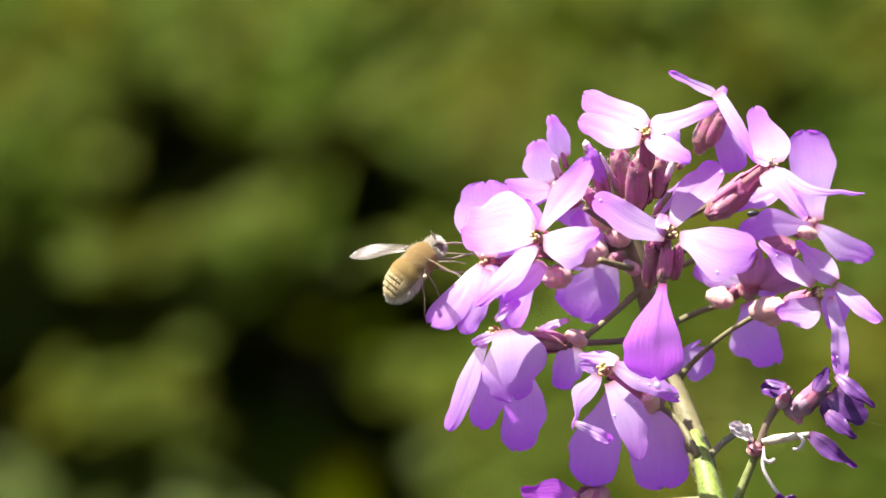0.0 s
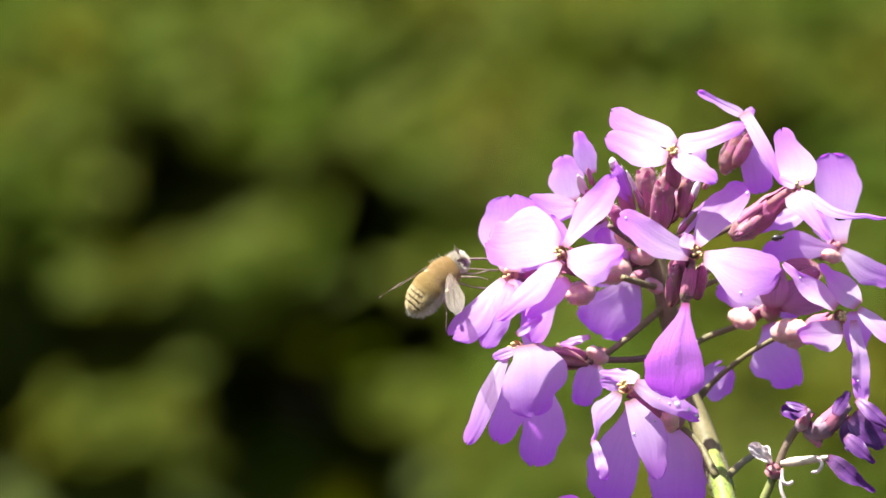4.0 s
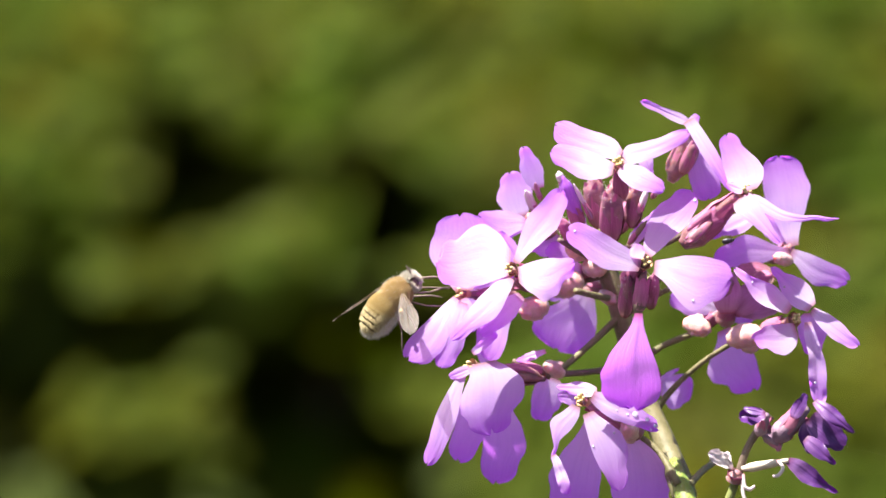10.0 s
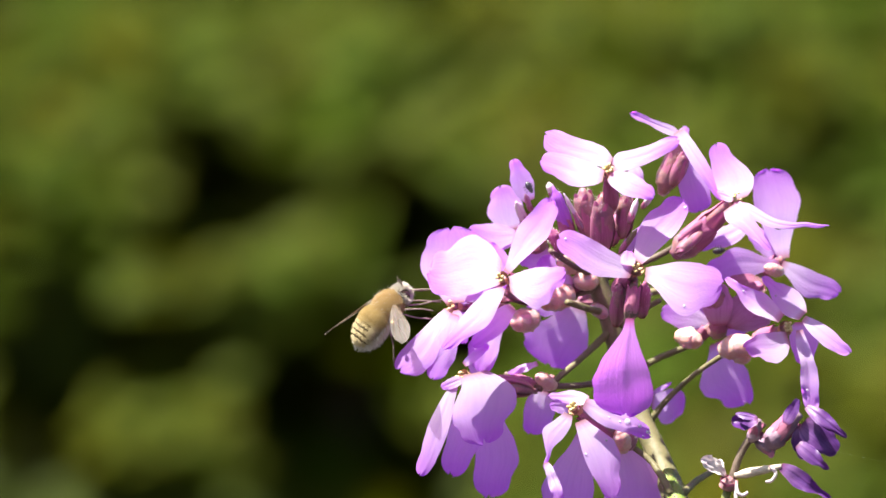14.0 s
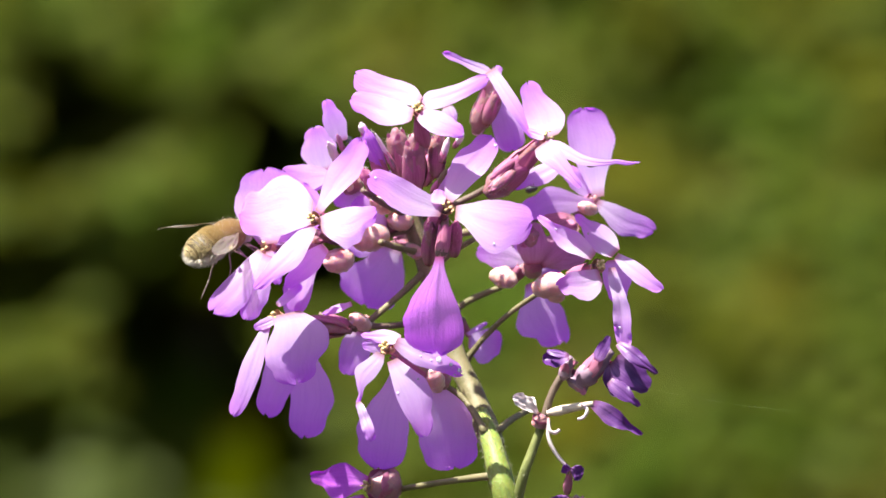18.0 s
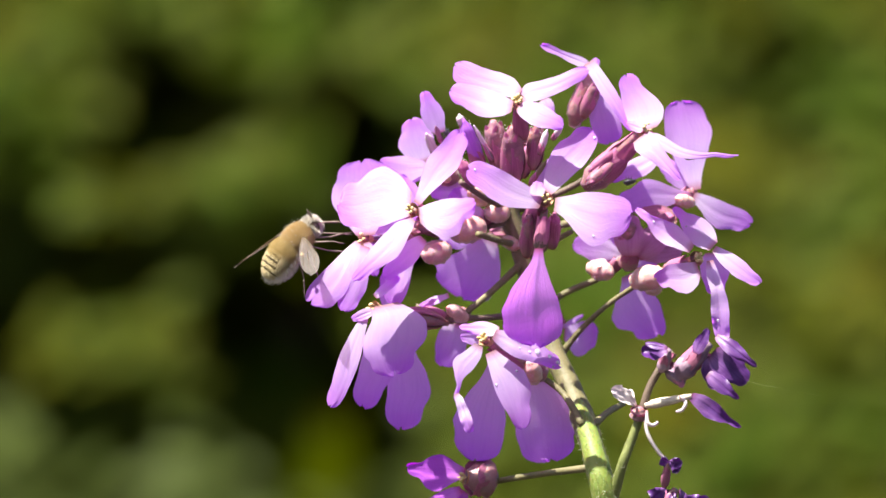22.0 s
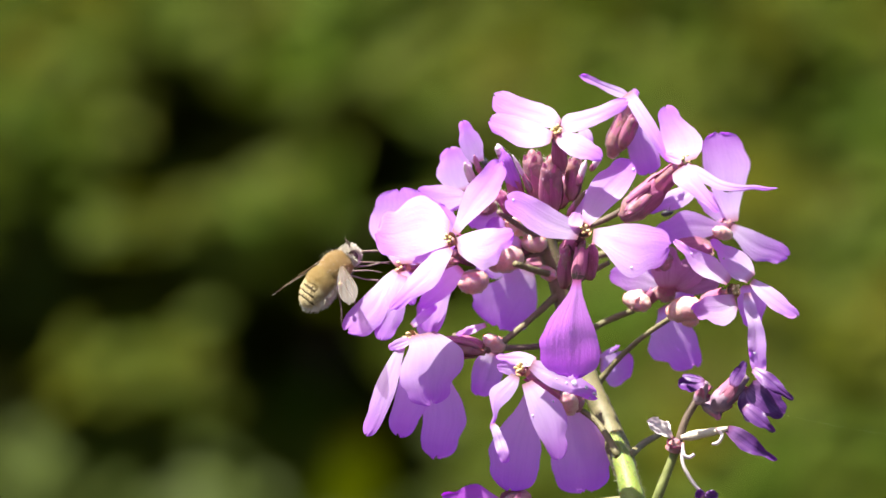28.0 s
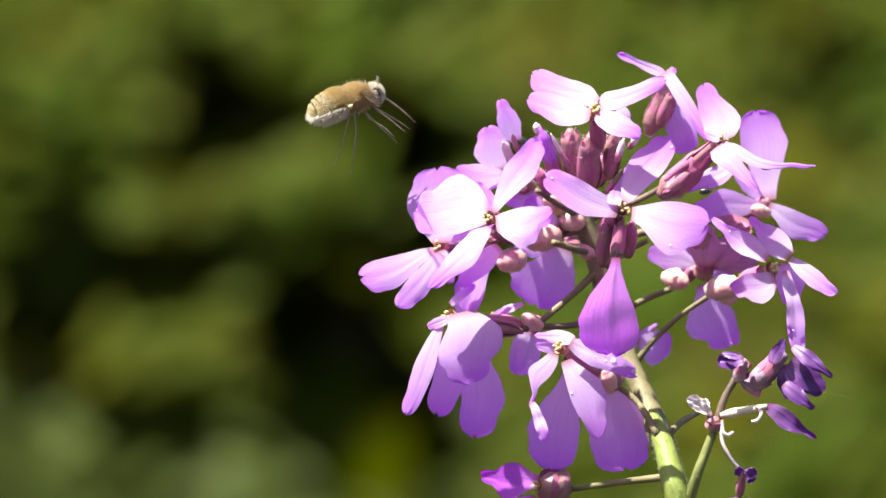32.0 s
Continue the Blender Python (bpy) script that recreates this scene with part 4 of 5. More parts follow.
for points in ([(36.4, -22, -23.4), (37.2, -23, -24.4), (36.6, -23, -25.5), (35.7, -23, -25.7)], [(31.4, -21, -25.6), (31.5, -22, -27.3), (32.3, -22, -27.8), (33.1, -22, -27.3)],
               [(31.2, -20, -26.1), (31.5, -21, -29.0), (33.0, -21, -31.6), (34.6, -21, -33.3)]):
    stalk("dry_stamen", PALE, "pale curled dry stamen", points, (0.22, 0.3, 0.3, 0.24), n=14, sides=6)
flower((34.7, -21, -33.3), (34.1, -18, -37.5),
       ((34.7, -21, -33.3), (36.6, -22, -34.1), 2.6, dict(roll=20, ruffle=0.2)), ((34.7, -21, -33.4), (33.3, -22, -33.1), 1.6, dict(roll=-20, ruffle=0.2)),
       material=FADED, label="shrivelled purple blossom", eye=False, r=0.45)
flower((35.9, -19, -37.5), (32.9, -18, -41.8),
       ((36.4, -19, -37.5), (40.7, -20, -39.5), 4.5, dict(roll=15, ruffle=0.15, cup=0.3, skew=-0.4)), ((34.6, -19, -37.5), (32.4, -20, -39.5), 3.5, dict(roll=-15, ruffle=0.2)),
       ((35.5, -20, -37.9), (35.0, -20, -42.5), 3.5, dict(roll=15, ruffle=0.2)),
       material=FADED, label="withered blossom low on the side stem", eye=False, r=1.0)
# low blossom at the left of the stem
flower((4.3, -6, -36.2), (8.7, -4, -36.6),
       ((4.1, -6, -35.5), (-4.8, -34.6), (1.5, 3.1, 3.0, 1.4), (1.2, 2.4, 1.9, 0.8), (0.0, 0.2), dict(cup=0.24)),
       ((3.5, -6, -38.1), (-5.9, -42.3), (1.0, 0.9, 0.8, 0.9), (1.0, 0.9, 0.8, 0.9), (0.0, 0.32), dict(bend=0.6)),
       ((4.0, -3, -38.4), (1.4, -42.4), (1.2, 1.5, 1.5, 1.1), (1.2, 1.5, 1.5, 1.1), (0.0, 0.04)),
       ((4.7, -2, -36.2), (8.3, -35.3), (1.0, 1.3, 1.3, 0.9), (0.8, 1.1, 1.1, 0.9), (0.0, 0.04)), label="low deep violet blossom on a long stalk", r=2.3, material=DEEP)


# ---- the fly ----
FUZZ = hairy("golden_fur", (0.370, 0.270, 0.105), (0.480, 0.370, 0.180))
TAN = hairy("tan_fur", (0.360, 0.250, 0.105), (0.470, 0.345, 0.165))
CREAM = hairy("cream_fur", (0.500, 0.415, 0.220), (0.590, 0.520, 0.340))
WHITE_FUR = hairy("white_fur", (0.504, 0.462, 0.364), (0.616, 0.588, 0.518))
PELT = solid("fly_thorax", (0.400, 0.280, 0.095), (0.470, 0.340, 0.130), scale=700, rough=0.8)
SKIN = solid("fly_body", (0.045, 0.030, 0.011), (0.085, 0.060, 0.020), scale=700, rough=0.5)
EYE = solid("fly_eye", (0.03, 0.015, 0.012), (0.06, 0.03, 0.02), scale=2000, rough=0.25, spec=0.5)
LEG = solid("fly_leg", (0.150, 0.115, 0.080), (0.230, 0.185, 0.140), scale=1500, rough=0.5)
WING = clear("fly_wing", (0.72, 0.66, 0.59), 0.35, 0.74, (0.32, 0.28, 0.25))
VEIN = solid("wing_vein", (0.080, 0.050, 0.025), (0.110, 0.075, 0.040), scale=900)

fly = tagged(new("bee_fly"), "furry golden bee fly with banded abdomen and clear wings", "insect")


def blob(centre, radii, seg=20, rings=14, tilt=0.0):
    bm = bmesh.new()
    bmesh.ops.create_uvsphere(bm, u_segments=seg, v_segments=rings, radius=1.0)
    m = Matrix.Translation(centre) @ Matrix.Rotation(radians(tilt), 4, 'Y') @ Matrix.Diagonal((*radii, 1))
    bm.transform(m)
    return bm


def fur(count_of, centre, radii, length, lay, rnd, keep=lambda v: True, tilt=0.0, width=0.00005):
    """Strands rooted on an ellipsoid, combed backwards."""
    bm = bmesh.new()
    m = Matrix.Rotation(radians(tilt), 3, 'Y')
    done = 0
    while done < count_of:
        v = Vector((rnd.gauss(0, 1), rnd.gauss(0, 1), rnd.gauss(0, 1))).normalized()
        if not keep(v):
            continue
        done += 1
        p = Vector(centre) + m @ Vector((v.x * radii[0], v.y * radii[1], v.z * radii[2]))
        n = m @ Vector((v.x / radii[0], v.y / radii[1], v.z / radii[2])).normalized()
        d = (n + Vector(lay) + Vector((rnd.gauss(0, .22), rnd.gauss(0, .22), rnd.gauss(0, .22)))).normalized()
        ln = length * rnd.uniform(0.6, 1.25)
        w = d.orthogonal().normalized()
        w = Matrix.Rotation(rnd.uniform(0, 6.28), 3, d) @ w * width
        q = p + d * ln * 0.55 + Vector(lay) * ln * 0.06
        e = p + d * ln + Vector(lay) * ln * 0.3
        a, b, c, f, g = (bm.verts.new(x) for x in (p - w, p + w, q + w * 0.8, q - w * 0.8, e))
        bm.faces.new((a, b, c, f))
        bm.faces.new((f, c, g))
    return bm


mm = 0.00102
rnd = random.Random(5)
THX, THR = (0, 0, 0), (2.75 * mm, 2.25 * mm, 2.1 * mm)
ABX, ABR = (-4.0 * mm, 0, -0.25 * mm), (3.4 * mm, 2.5 * mm, 2.15 * mm)
HDX, HDR = (2.75 * mm, 0, -0.3 * mm), (1.05 * mm, 1.5 * mm, 1.35 * mm)
thorax = part("thorax", blob(THX, THR), PELT, fly)
tagged(part("thorax_fur", fur(26000, THX, THR, 0.42 * mm, (-1.1, 0, 0.05), rnd, width=0.000017), TAN, thorax, "smooth tan fur"), kind="stuff")
tagged(part("long_hairs", fur(450, THX, THR, 0.85 * mm, (-0.35, 0, 0.1), rnd, width=0.00002), WHITE_FUR, thorax, "long pale hairs"), kind="stuff")
abdomen = part("abdomen", blob(ABX, ABR, tilt=-8), SKIN, fly)
# pale bands of hair across the abdomen with bare dark lines between
def band(v):
    s = (v.x + 1) * 4.2
    return (s % 1.0) > 0.42 or v.x < -0.93 or v.x > 0.30 or abs(v.y) > 0.72
tagged(part("abdomen_fur", fur(13000, ABX, ABR, 0.30 * mm, (-0.7, 0, 0.0), rnd, band, tilt=-8, width=0.00003), CREAM, abdomen, "cream bands of fur"), kind="stuff")
tagged(part("side_fur", fur(1700, ABX, ABR, 0.8 * mm, (-0.5, 0, -0.3), rnd, lambda v: v.z < 0.05, tilt=-8), WHITE_FUR, abdomen, "white fur on the flanks"), kind="stuff")
tagged(part("back_fur", fur(13000, (-2.9 * mm, 0, 0.05 * mm), (2.3 * mm, 2.4 * mm, 2.1 * mm), 0.42 * mm, (-1.0, 0, 0.05), rnd, lambda v: v.z > -0.3, width=0.000018), FUZZ, abdomen, "golden fur"), kind="stuff")
fly_head = part("head", blob(HDX, HDR), SKIN, fly)
tagged(part("face_fur", fur(3000, HDX, HDR, 0.65 * mm, (0.35, 0, 0.0), rnd, lambda v: abs(v.y) < 0.55 or v.x < -0.1), WHITE_FUR, fly_head, "whitish face fur"), kind="stuff")
for s in (1, -1):
    part("eye", blob((2.95 * mm, s * 0.95 * mm, -0.2 * mm), (0.62 * mm, 0.52 * mm, 0.8 * mm), 14, 10), EYE, fly_head, "dark compound eye")
    part("antenna", pipe([(3.5 * mm, s * 0.25 * mm, 0.9 * mm), (3.8 * mm, s * 0.35 * mm, 1.7 * mm), (4.0 * mm, s * 0.5 * mm, 2.3 * mm)], [0.12 * mm, 0.13 * mm, 0.04 * mm], sides=6, n=6), LEG, fly_head)
part("proboscis", pipe([(3.7 * mm, 0, -0.7 * mm), (6.0 * mm, 0, -3.4 * mm), (8.0 * mm, 0, -6.3 * mm)], [0.20 * mm, 0.16 * mm, 0.09 * mm], sides=7, n=10), LEG, fly_head, "long dark proboscis")


def leg(points, r=0.14):
    pts = [Vector(p) * mm for p in points]
    bm = bmesh.new()
    for k in range(len(pts) - 1):
        pipe([pts[k], pts[k].lerp(pts[k + 1], 0.5), pts[k + 1]], [r * mm * (1 - k * 0.2), r * mm * (1.1 - k * 0.22), r * mm * (0.8 - k * 0.18)], sides=6, n=5, bm=bm)
    return part("leg", bm, LEG, fly, "")


leg([(1.8, 0.9, -1.6), (3.2, 1.3, -3.6), (5.2, 0.9, -6.0), (6.3, 0.7, -7.6)])
leg([(1.8, -0.9, -1.6), (3.6, -1.5, -3.2), (5.6, -0.6, -5.4), (6.9, -0.4, -7.0)])
leg([(0.5, 1.1, -2.0), (1.6, 2.0, -4.4), (3.6, 1.4, -6.4), (4.6, 1.0, -8.0)])
leg([(0.5, -1.1, -2.0), (1.8, -2.0, -4.2), (3.4, -1.8, -6.6), (4.4, -1.4, -8.2)])
leg([(-0.9, 1.0, -2.0), (-1.8, 1.8, -4.2), (-3.4, 1.6, -7.4), (-5.4, 1.2, -9.8)])
leg([(-0.9, -1.0, -2.0), (-1.4, -2.0, -4.4), (-2.6, -2.2, -8.0), (-3.6, -2.0, -11.0)])


def wing(side):
    """A long clear wing along -x from its hinge, with veins on it."""
    rows = []
    L, W = 10.3 * mm, 2.9 * mm
    for i in range(19):
        s = i / 18
        half = profile(min(s, 0.999), 0.6, 0.16, 2.0) * W / 2
        if i == 18:
            half = W * 0.05
        row = []
        for j in range(9):
            u = j / 8 * 2 - 1
            row.append(Vector((-s * L, side * (half * (u + 0.25)), 0.14 * mm * math.sin(s * 9 + u * 2) + 0.25 * mm * u * u * s)))
        rows.append(row)
    ob = part("wing", sheet(rows), WING, fly, "clear slightly smoky wing", (0.4 * mm, side * 1.9 * mm, 1.1 * mm))
    for a, b in ((1.15, 1.2), (0.8, 0.75), (0.3, 0.0), (-0.2, -0.6)):
        pts = [Vector((-L * s, side * profile(min(s, 0.999), 0.6, 0.16, 2.0) * W / 2 * (a * (1 - s) + b * s), 0.12 * mm)) for s in (0.03, 0.35, 0.65, 0.92)]
        part("vein", pipe(pts, [0.06 * mm, 0.04 * mm, 0.02 * mm], sides=5, n=8), VEIN, ob)
    return ob


WINGS = [wing(1), wing(-1)]
for s in (1, -1):
    part("haltere", pipe([(-1.0 * mm, s * 2.2 * mm, -0.2 * mm), (-1.5 * mm, s * 3.0 * mm, -0.2 * mm), (-1.7 * mm, s * 3.4 * mm, -0.2 * mm)], [0.1 * mm, 0.1 * mm, 0.35 * mm, 0.3 * mm], sides=7, n=7), ANTHER, fly, "pale knobbed haltere")

# ---- small beetles on the blossoms ----
BEETLE = solid("beetle_black", (0.012, 0.012, 0.014), (0.03, 0.03, 0.034), scale=1500, rough=0.3, spec=0.5)


def beetle():
    b = tagged(new("pollen_beetle"), "tiny shiny black beetle on a violet petal", "beetle", group="beetles on the flower head")
    part("wing_cases", blob((-0.1 * mm, 0, 0.25 * mm), (0.75 * mm, 0.5 * mm, 0.36 * mm), 12, 8), BEETLE, b)
    part("thorax", blob((0.6 * mm, 0, 0.24 * mm), (0.3 * mm, 0.42 * mm, 0.28 * mm), 10, 7), BEETLE, b)
    part("head", blob((0.9 * mm, 0, 0.2 * mm), (0.2 * mm, 0.24 * mm, 0.18 * mm), 8, 6), BEETLE, b)
    for s in (1, -1):
        for x in (-0.3, 0.1, 0.5):
            part("leg", pipe([(x * mm, s * 0.3 * mm, 0.15 * mm), (x * mm, s * 0.65 * mm, 0.25 * mm), ((x + 0.1) * mm, s * 0.85 * mm, 0)], [0.06 * mm, 0.05 * mm, 0.04 * mm], sides=5, n=4), BEETLE, b)
    return b


BEETLES = [beetle() for _ in range(4)]

# ---- a strand of silk beside the head ----
SILK = solid("spider_silk", (0.55, 0.55, 0.50), (0.70, 0.70, 0.65), scale=300, rough=0.3, spec=0.5)
A, B = head((45.5, -21, -21.0)), head((68.5, -22, -24.7))
silk = tagged(new("spider_thread", finish(pipe([A - A, (B - A) * 0.5 - Vector((0, 0, 0.0004)), B - A], [0.0000016, 0.0000016], sides=5, n=24), "spider_thread", SILK)), "single fine strand of spider silk on the wildflower", "spider thread")
silk.matrix_basis = Matrix.Translation(ROOT + A)

# ---- ground and hedge ----
bm = bmesh.new()
bmesh.ops.create_grid(bm, x_segments=60, y_segments=60, size=60)
for v in bm.verts:
    v.co.z = 0.15 * noise.noise(v.co * 0.15) * min(1, v.co.length / 8) - 0.004
ground = tagged(new("ground", finish(bm, "ground", SOIL)), "bare dark soil under the plants", "ground", kind="structure")


def hedge_leaf_mesh(k):
    r = random.Random(k)
    L, W = 0.09, 0.042
    rows = []
    for i in range(8):
        s = i / 7
        half = profile(min(s, 0.999), 0.42, 0.1, 1.4) * W / 2
        if i == 7:
            half = W * 0.02
        rows.append([Vector((half * u, s * L, 0.010 * abs(u) * (1 - s) - 0.03 * s * s * r.uniform(0.4, 1.3) + 0.003 * math.sin(9 * s + 4 * u))) for u in (-1, -0.5, 0, 0.5, 1)])
    return rows


LEAF_ROWS = [hedge_leaf_mesh(k) for k in range(5)]


def leaves(name, label, parent, spots, material=None):
    """One mesh of many leaves; each spot is a place, a direction, a lean and a size."""
    bm = bmesh.new()
    lay = bm.verts.layers.float_vector.new("along")
    for k, (p, turn, size) in enumerate(spots):
        rows = LEAF_ROWS[k % 5]
        grid = []
        for i, row in enumerate(rows):
            line = []
            for j, q in enumerate(row):
                v = bm.verts.new(p + turn @ (q * size))
                v[lay] = (i / 7, j / 4 - 0.5, 0)
                line.append(v)
            grid.append(line)
        for i in range(len(rows) - 1):
            for j in range(4):
                bm.faces.new((grid[i][j], grid[i][j + 1], grid[i + 1][j + 1], grid[i + 1][j]))
    return tagged(part(name, bm, material or LEAF, parent, label), kind="stuff")


def leaf_at(rng, c, size, face=0.5, tilt=25, flat=False, aside=0):
    """Place, turn and size of one leaf at c, lying flat and leaning to the light."""
    spin = rng.uniform(0, 6.28) if not flat else rng.choice((-1.57, 1.57)) + rng.gauss(0, 0.5)
    turn = Euler((radians(rng.gauss(face * 60, tilt)), radians(rng.gauss(aside, tilt)), 0)).to_matrix() @ Matrix.Rotation(spin, 3, 'Z')
    k = size * rng.uniform(0.7, 1.2)
    return Vector(c) - turn @ Vector((0, 0.045 * k, 0)), turn, k


rng = random.Random(11)
hedge = tagged(new("shrub"), "dense green leafy shrub in sun and deep shade", "shrub")
hedge.matrix_basis = Matrix.Translation((0, 3.2, 0))
for k in range(26):
    x = rng.uniform(-1.6, 1.6)
    pts = [Vector((x, rng.uniform(0.4, 0.6), 0)), Vector((x + rng.uniform(-.1, .1), rng.uniform(0.4, 0.6), 0.45)), Vector((x + rng.uniform(-.3, .3), rng.uniform(0.2, 0.6), 1.0))]
    part("branch", pipe(pts, [0.012, 0.009, 0.004], sides=7, n=10), TWIG, hedge)
# how the sunlit leaves of the front gather in boughs and leave dark hollows: across, up, half width, half height, how much
LIT = (
    (-0.208, 0.557, 0.034, 0.031, 0.46),
    (-0.115, 0.573, 0.039, 0.015, 1.04),
    (-0.186, 0.571, 0.042, 0.017, 0.28),
    (-0.217, 0.513, 0.02, 0.02, 0.55),
    (-0.178, 0.522, 0.022, 0.017, 0.28),
    (-0.021, 0.413, 0.021, 0.015, 0.5),
    (-0.085, 0.545, 0.028, 0.017, 0.46),
    (0.004, 0.534, 0.031, 0.021, 0.61),
    (-0.15, 0.471, 0.031, 0.01, 0.5),
    (-0.116, 0.482, 0.031, 0.011, 0.66),
    (-0.085, 0.492, 0.022, 0.01, 0.5),
    (-0.173, 0.393, 0.024, 0.012, 0.53),
    (-0.129, 0.399, 0.022, 0.012, 0.55),
    (-0.206, 0.344, 0.025, 0.015, 0.66),
    (-0.108, 0.335, 0.031, 0.013, 0.46),
    (-0.108, 0.599, 0.045, 0.017, 0.72),
    (-0.186, 0.596, 0.034, 0.017, 0.66),
    (0.077, 0.391, 0.05, 0.056, 0.42),
    (0.192, 0.417, 0.039, 0.062, 0.22),
    (0.242, 0.557, 0.034, 0.028, 0.28),
    (0.041, 0.355, 0.039, 0.025, 0.22),
    (0.181, 0.352, 0.045, 0.031, 0.44),
    (0.116, 0.345, 0.036, 0.031, 0.61),
)
HOLLOWS = (
    (-0.147, 0.551, 0.017, 0.013, 0.69),
    (-0.131, 0.514, 0.029, 0.022, 1.35),
    (-0.199, 0.49, 0.036, 0.01, 0.62),
    (-0.208, 0.461, 0.025, 0.01, 0.25),
    (-0.052, 0.52, 0.025, 0.017, 0.62),
    (-0.026, 0.5, 0.032, 0.014, 1.38),
    (-0.108, 0.441, 0.12, 0.017, 0.84),
    (-0.063, 0.405, 0.036, 0.042, 1.0),
    (-0.161, 0.368, 0.025, 0.011, 0.75),
    (-0.22, 0.394, 0.02, 0.02, 0.94),
    (-0.164, 0.349, 0.02, 0.014, 0.44),
    (-0.057, 0.358, 0.039, 0.028, 0.56),
    (0.171, 0.538, 0.032, 0.031, 0.62),
    (0.105, 0.576, 0.025, 0.011, 0.62),
    (-0.029, 0.568, 0.028, 0.017, 0.38),
    (0.217, 0.333, 0.02, 0.014, 0.44),
    (0.172, 0.394, 0.031, 0.017, 0.31),
    (0.2, 0.501, 0.034, 0.014, 0.19),
)


def cover(x, z):
    """Share of the shrub's front that sunlit leaves cover at a place."""
    c = 0.31 + 0.09 * min(1.0, max(0.0, (z - 0.51) / 0.03)) + 0.32 * min(1.0, max(0.0, (x + 0.03) / 0.08))
    for sign, spots in ((1, LIT), (-1, HOLLOWS)):
        for a, b, w, h, much in spots:
            c += sign * much * math.exp(-((x - a) / w) ** 2 - ((z - b) / h) ** 2)
    return c + 0.16 * noise.noise(Vector((x * 20, z * 62 - x * 14, 2.0)))


rng = random.Random(12)
boughs = {}
STEP = 0.0065
for i in range(86):
    for k in range(52):
        x, z = -0.27 + (i + rng.random()) * STEP, 0.29 + (k + rng.random()) * STEP
        if (i * 0.7549 + k * 0.5698) % 1.0 < -0.5 * math.log(1 - min(0.93, max(0.0, cover(x, z)))):
            boughs.setdefault((i // 14, k // 13), []).append(leaf_at(rng, (x, 0.02 + (z - 0.45) * 1.0 + rng.uniform(-0.02, 0.02), z), 0.26, face=0.62, tilt=16, flat=True, aside=-8))
for (i, k), spots in sorted(boughs.items()):
    leaves("bough", "sunlit bough of leaves", hedge, spots, BLUE_LEAF if k == 0 and i < 3 else LEAF)


# the shaded inside and the unseen top, added to shade it
def inside(p):
    """Whether p lies under the shrub's rounded, uneven outline."""
    rim = 1.28 * math.sqrt(max(0.0, 1 - (p.x / 1.95) ** 2)) + 0.16 * noise.noise(Vector((p.x * 2.3, p.y * 2.3, 4.0)))
    return p.z < rim


rng = random.Random(5)
inner = []
for k in range(5200):
    p = Vector((rng.uniform(-1.8, 1.8), rng.uniform(0.40, 0.90), rng.uniform(0.0, 1.2)))
    if inside(p):
        inner.append(leaf_at(rng, p, 1.5))
for k in range(2400):
    p = Vector((rng.uniform(-2.2, 2.2), rng.uniform(0.9, 1.25), rng.uniform(0.0, 1.35)))
    if inside(p):
        inner.append(leaf_at(rng, p, 2.3, face=0.9))
leaves("inner_leaves", "shaded leaves inside the shrub", hedge, inner)
# never in view: these leaves only keep the sun off the inner ones
top = []
for k in range(2800):
    p = Vector((rng.uniform(-1.8, 1.8), rng.uniform(0.26, 0.9), rng.uniform(0.74, 1.25)))
    if inside(p):
        top.append(leaf_at(rng, p, 1.6, face=0.0))
leaves("top_leaves", "unseen leaves added above the view to shade the shrub's inside", hedge, top)
outer = []
for k in range(1500):
    s = rng.choice((-1, 1))
    p = Vector((s * rng.uniform(0.42, 1.8), rng.uniform(-0.15, 0.35), rng.uniform(0.02, 1.1)))
    p.y += 0.14 * noise.noise(Vector((p.x * 2.0, p.z * 3.0, 7.0))) + 0.22 * p.z ** 2
    if inside(p):
        outer.append(leaf_at(rng, p, 1.0))
leaves("outer_leaves", "sunlit leaves on the flanks of the shrub", hedge, outer)


# ---- what moves ----
def at_plant(t):
    """The plant's pose between two of its steps."""
    for a, b in zip(STEPS, STEPS[1:]):
        if t <= b[0] + 1e-6:
            f = (t - a[0]) / (b[0] - a[0])
            return sway(*(x + (y - x) * f for x, y in zip(a[1:], b[1:])))
    return sway(*STEPS[-1][1:])


def perched(p, up, over, dorsal):
    """Pose of the fly in plant space: p in the head, its axis raised by up degrees and turned away by over degrees, its back turned to the viewer by dorsal degrees."""
    return Matrix.Translation(head(p)) @ pose(0, 0, 0, 0, 0, over) @ pose(0, 0, 0, 0, -up, 0) @ pose(0, 0, 0, dorsal, 0, 0)


REST = ((-21.3, -8, 0.3), 47, 8, 34)
FEED = ((-17.3, -6, 2.2), 21, 28, 26)


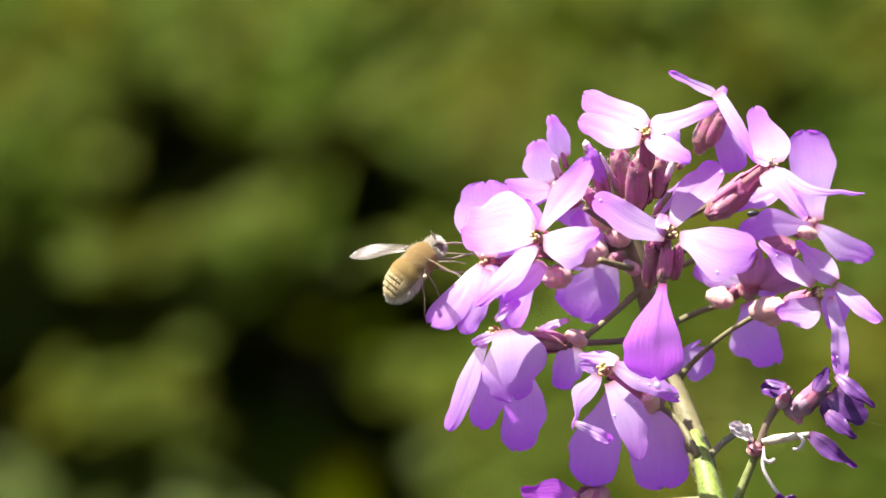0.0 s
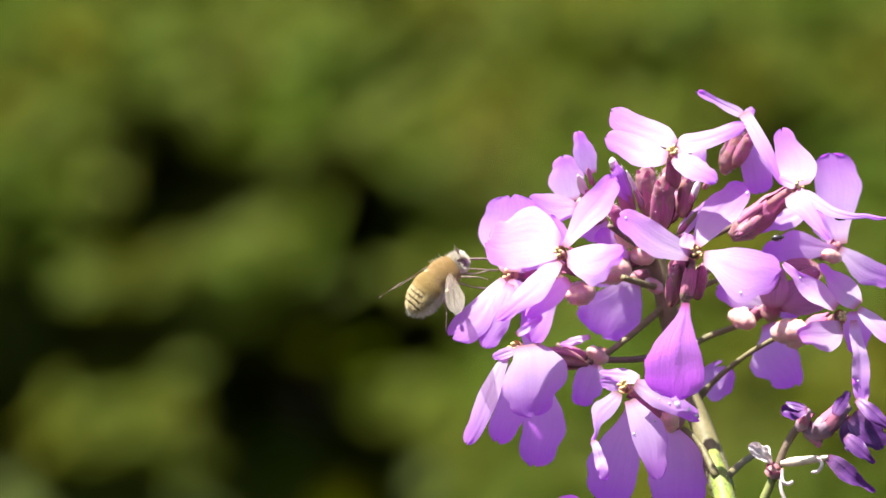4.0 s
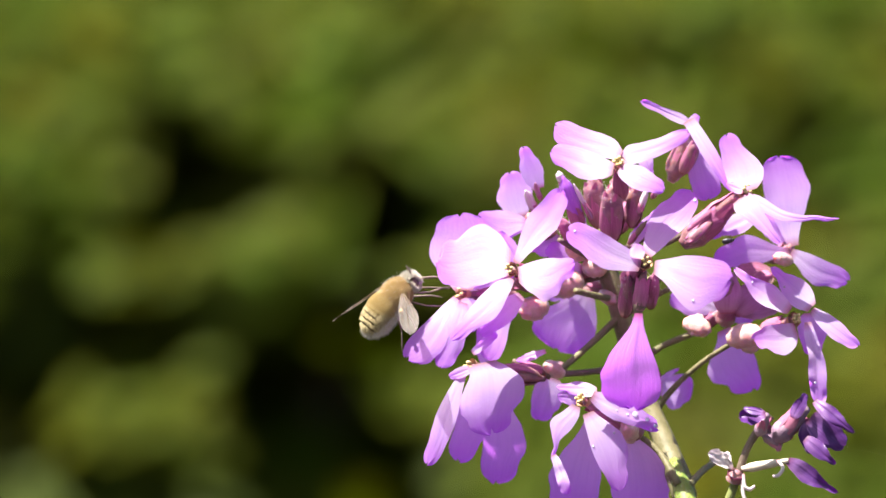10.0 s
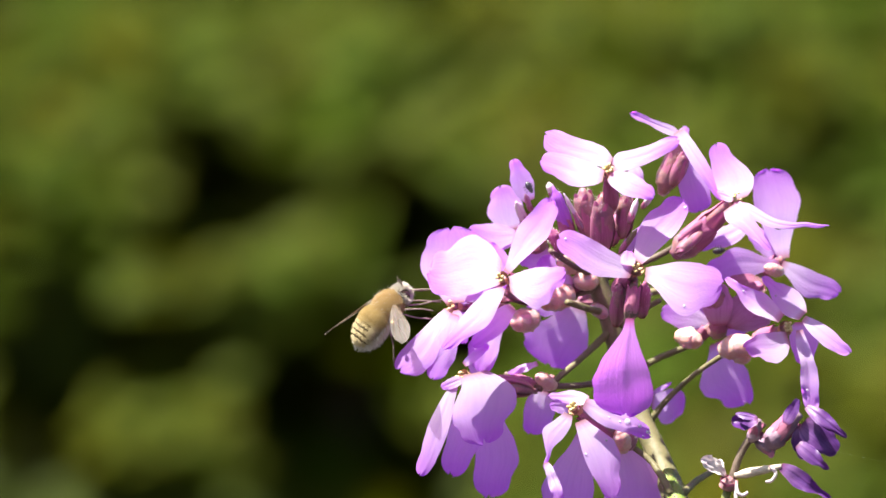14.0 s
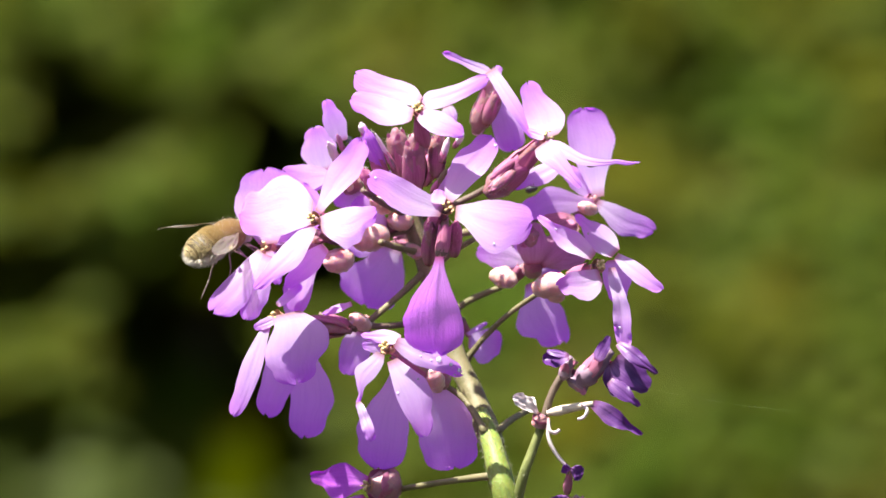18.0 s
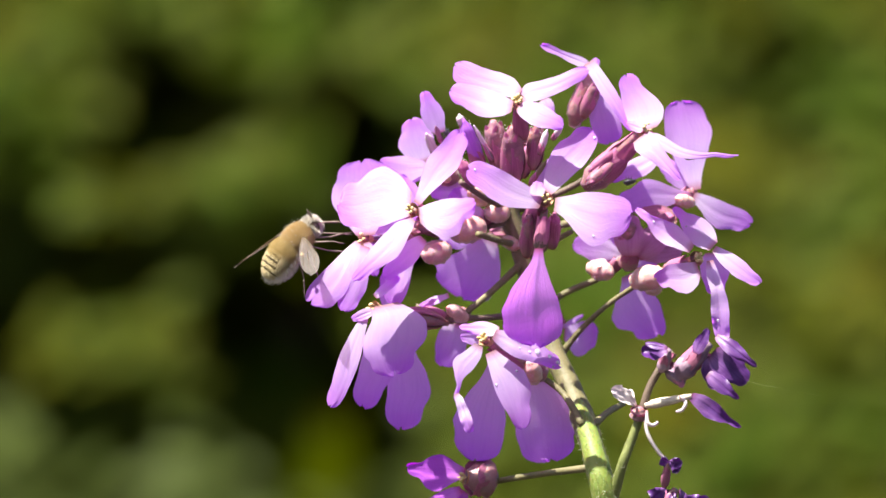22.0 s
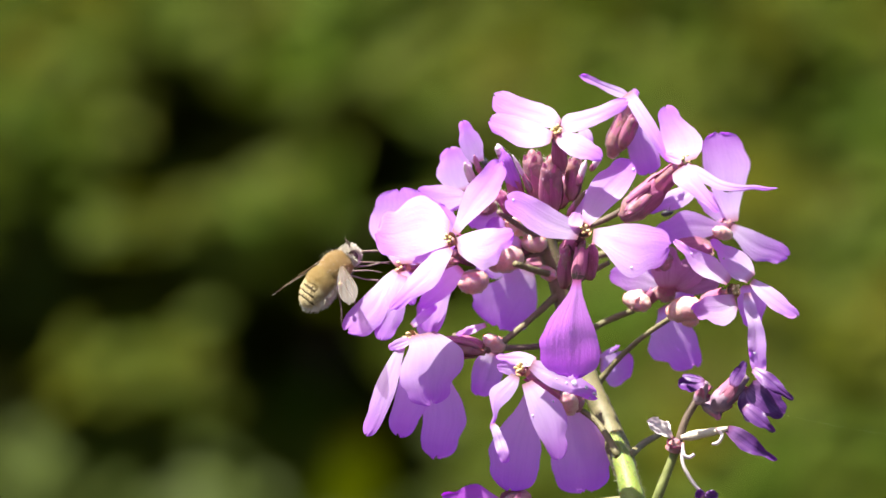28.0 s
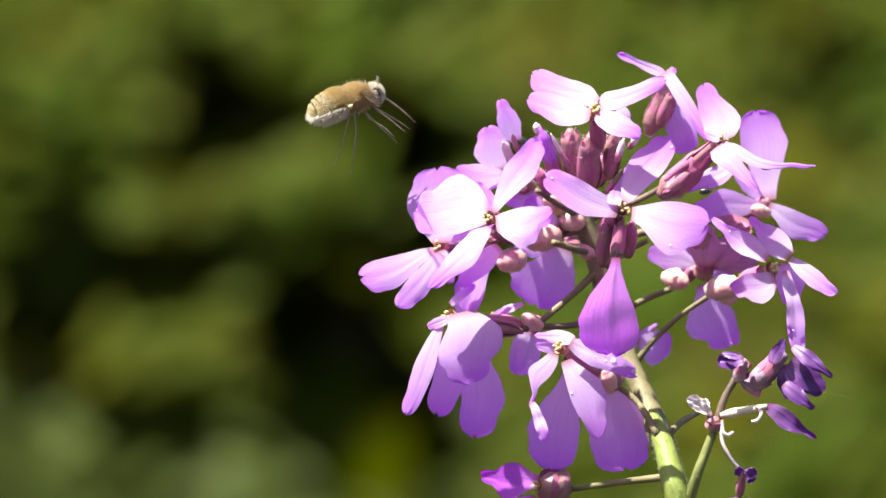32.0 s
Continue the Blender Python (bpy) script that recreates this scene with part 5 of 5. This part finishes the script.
def motions():
    walk(plant, [(s[0], sway(*s[1:])) for s in STEPS])
    walk(silk, [(s[0], sway(*s[1:]) @ Matrix.Translation(A)) for s in STEPS])
    rows = []
    t = 0.0
    while t < 31.05:
        if t < 17.4 or t > 20.25:
            m = perched(*REST)
        else:
            f = min(1, (t - 17.4) / 0.35, (20.25 - t) / 0.15)
            f = f * f * (3 - 2 * f)
            m = perched(tuple(a + (b - a) * f for a, b in zip(REST[0], FEED[0])), *(a + (b - a) * f for a, b in zip(REST[1:], FEED[1:])))
        rows.append((t, at_plant(t) @ m))
        t = round(t + (0.05 if 20.0 < t < 20.4 else 0.25 if not 17 < t < 20 else 0.1), 3)
    # it backs off, rises and hovers
    for t, p, up, over, dorsal in (
        (31.1, (-21.6, -8, 2.3), 48, 8, 45),
        (31.2, (-20.9, -8, 6.9), 30, 10, 30),
        (31.3, (-23.4, -8, 10.4), 28, 12, 28),
        (31.4, (-29.4, -8, 23.5), 28, 10, 24),
        (31.5, (-36.3, -8, 29.9), 24, 10, 22),
        (31.6, (-36.2, -8, 31.1), 24, 10, 20),
        (31.7, (-33.1, -8, 28.1), 22, 10, 20),
        (31.8, (-30.0, -8, 24.8), 20, 10, 20),
        (31.9, (-28.0, -8, 23.0), 20, 10, 18),
        (32, (-24.4, -8, 22.9), 16, 10, 16),
    ):
        rows.append((t, at_plant(t) @ perched(p, up, over, dorsal)))
    walk(fly, rows)
    # two beetles sit still, two crawl into view and away again
    for b, spots in zip(BEETLES, (
            ((0, (38.3, -9, 12.9), 150, 0), (32, (38.3, -9, 12.9), 150, 0)),
            ((0, (29.0, -7, 9.1), 120, 10), (32, (29.0, -7, 9.1), 120, 10)),
            ((0, (-0.5, 4, 18.2), 60, 70), (12.1, (-0.9, 1, 20.5), 60, 70), (12.5, (-1.6, -4, 22.4), 30, 40), (13.2, (-2.1, -6, 22.9), 0, -20), (14.0, (0.0, -5, 18.6), 60, -60), (14.6, (1.0, 3, 16.7), 60, -60), (32, (1.2, 4, 16.5), 60, -60)),
            ((0, (26.3, 4, 21.9), 70, -60), (12.0, (26.2, 2, 21.9), 70, -60), (12.5, (26.9, -10, 19.5), 70, -60), (13.0, (28.2, -11, 17.8), 70, -60), (13.6, (29.8, -5, 15.5), 70, -60), (32, (29.9, 0, 14.9), 70, -60)))):
        track = []
        for s in STEPS:
            for (t0, p0, a0, r0), (t1, p1, a1, r1) in zip(spots, spots[1:]):
                if t0 <= s[0] <= t1:
                    f = (s[0] - t0) / (t1 - t0)
                    q = head(p0).lerp(head(p1), f)
                    track.append((s[0], sway(*s[1:]) @ Matrix.Translation(q) @ pose(0, 0, 0, 0, -(r0 + (r1 - r0) * f), 0) @ pose(0, 0, 0, a0 + (a1 - a0) * f, 0, 0)))
                    break
        walk(b, track)
    # wings: swept back at rest, beating at the start and in flight
    for side, w in zip((1, -1), WINGS):
        o = w.matrix_basis.translation.copy()

        AT_REST = ((15, 2, -44), (66, 8, -34))[side < 0]

        def held(out, raise_, pitch=0.0):
            return Matrix.Translation(o) @ pose(0, 0, 0, 0, 0, -side * out) @ pose(0, 0, 0, side * pitch, raise_, 0)
        beat = []
        for k, t in enumerate((0.0, 0.1, 0.2, 0.3, 0.4)):
            beat.append((t, held(*((42, (9, 2, 12, 8, 2)[k], -10), (95, 10 - 6 * (k % 2), -70))[side < 0])))
        beat += [(0.5, held(*AT_REST)), (17.4, held(*AT_REST)), (17.75, held(*((14, 10, -30), (38, 14, -14))[side < 0])), (20.1, held(*((14, 10, -30), (38, 14, -14))[side < 0])), (20.3, held(*AT_REST)), (31.0, held(*AT_REST))]
        for k in range(10):
            beat.append((31.1 + 0.1 * k, held(*((40, 38, 30) if k in (4, 5, 6) else (88, (-8, -22)[k % 2], 30), (95, (24, 8)[k % 2], -70))[side < 0])))
        walk(w, beat)
    # the petal springs up once the fly has left
    base = lifted.matrix_basis.copy()
    up = base @ Matrix.Rotation(radians(31), 4, 'Y') @ Matrix.Rotation(radians(6), 4, 'X')
    walk(lifted, [(0, base), (31.1, base), (31.25, base @ Matrix.Rotation(radians(44), 4, 'Y')), (31.45, up), (32.0, up)])
    # so does its neighbour, a little
    near = [o for o in bee_bloom.children if o.name.startswith("petal")][1]
    base = near.matrix_basis.copy()
    up = base @ Matrix.Rotation(radians(20), 4, 'Y')
    walk(near, [(0, base), (31.1, base), (31.45, up), (32.0, up)])
    # a limp petal tip flaps over in the wind
    tail = [o for o in low.children if o.name.startswith("petal")][4]
    base = tail.matrix_basis.copy()
    over = base @ Matrix.Rotation(radians(-48), 4, 'Y')
    half = base @ Matrix.Rotation(radians(-20), 4, 'Y')
    walk(tail, [(0, over), (0.4, over), (0.8, half), (1.2, base), (8.4, base), (8.8, over), (9.1, over), (9.5, half), (10.0, base), (12.6, base), (13.0, half), (13.5, base), (32, base)])


motions()
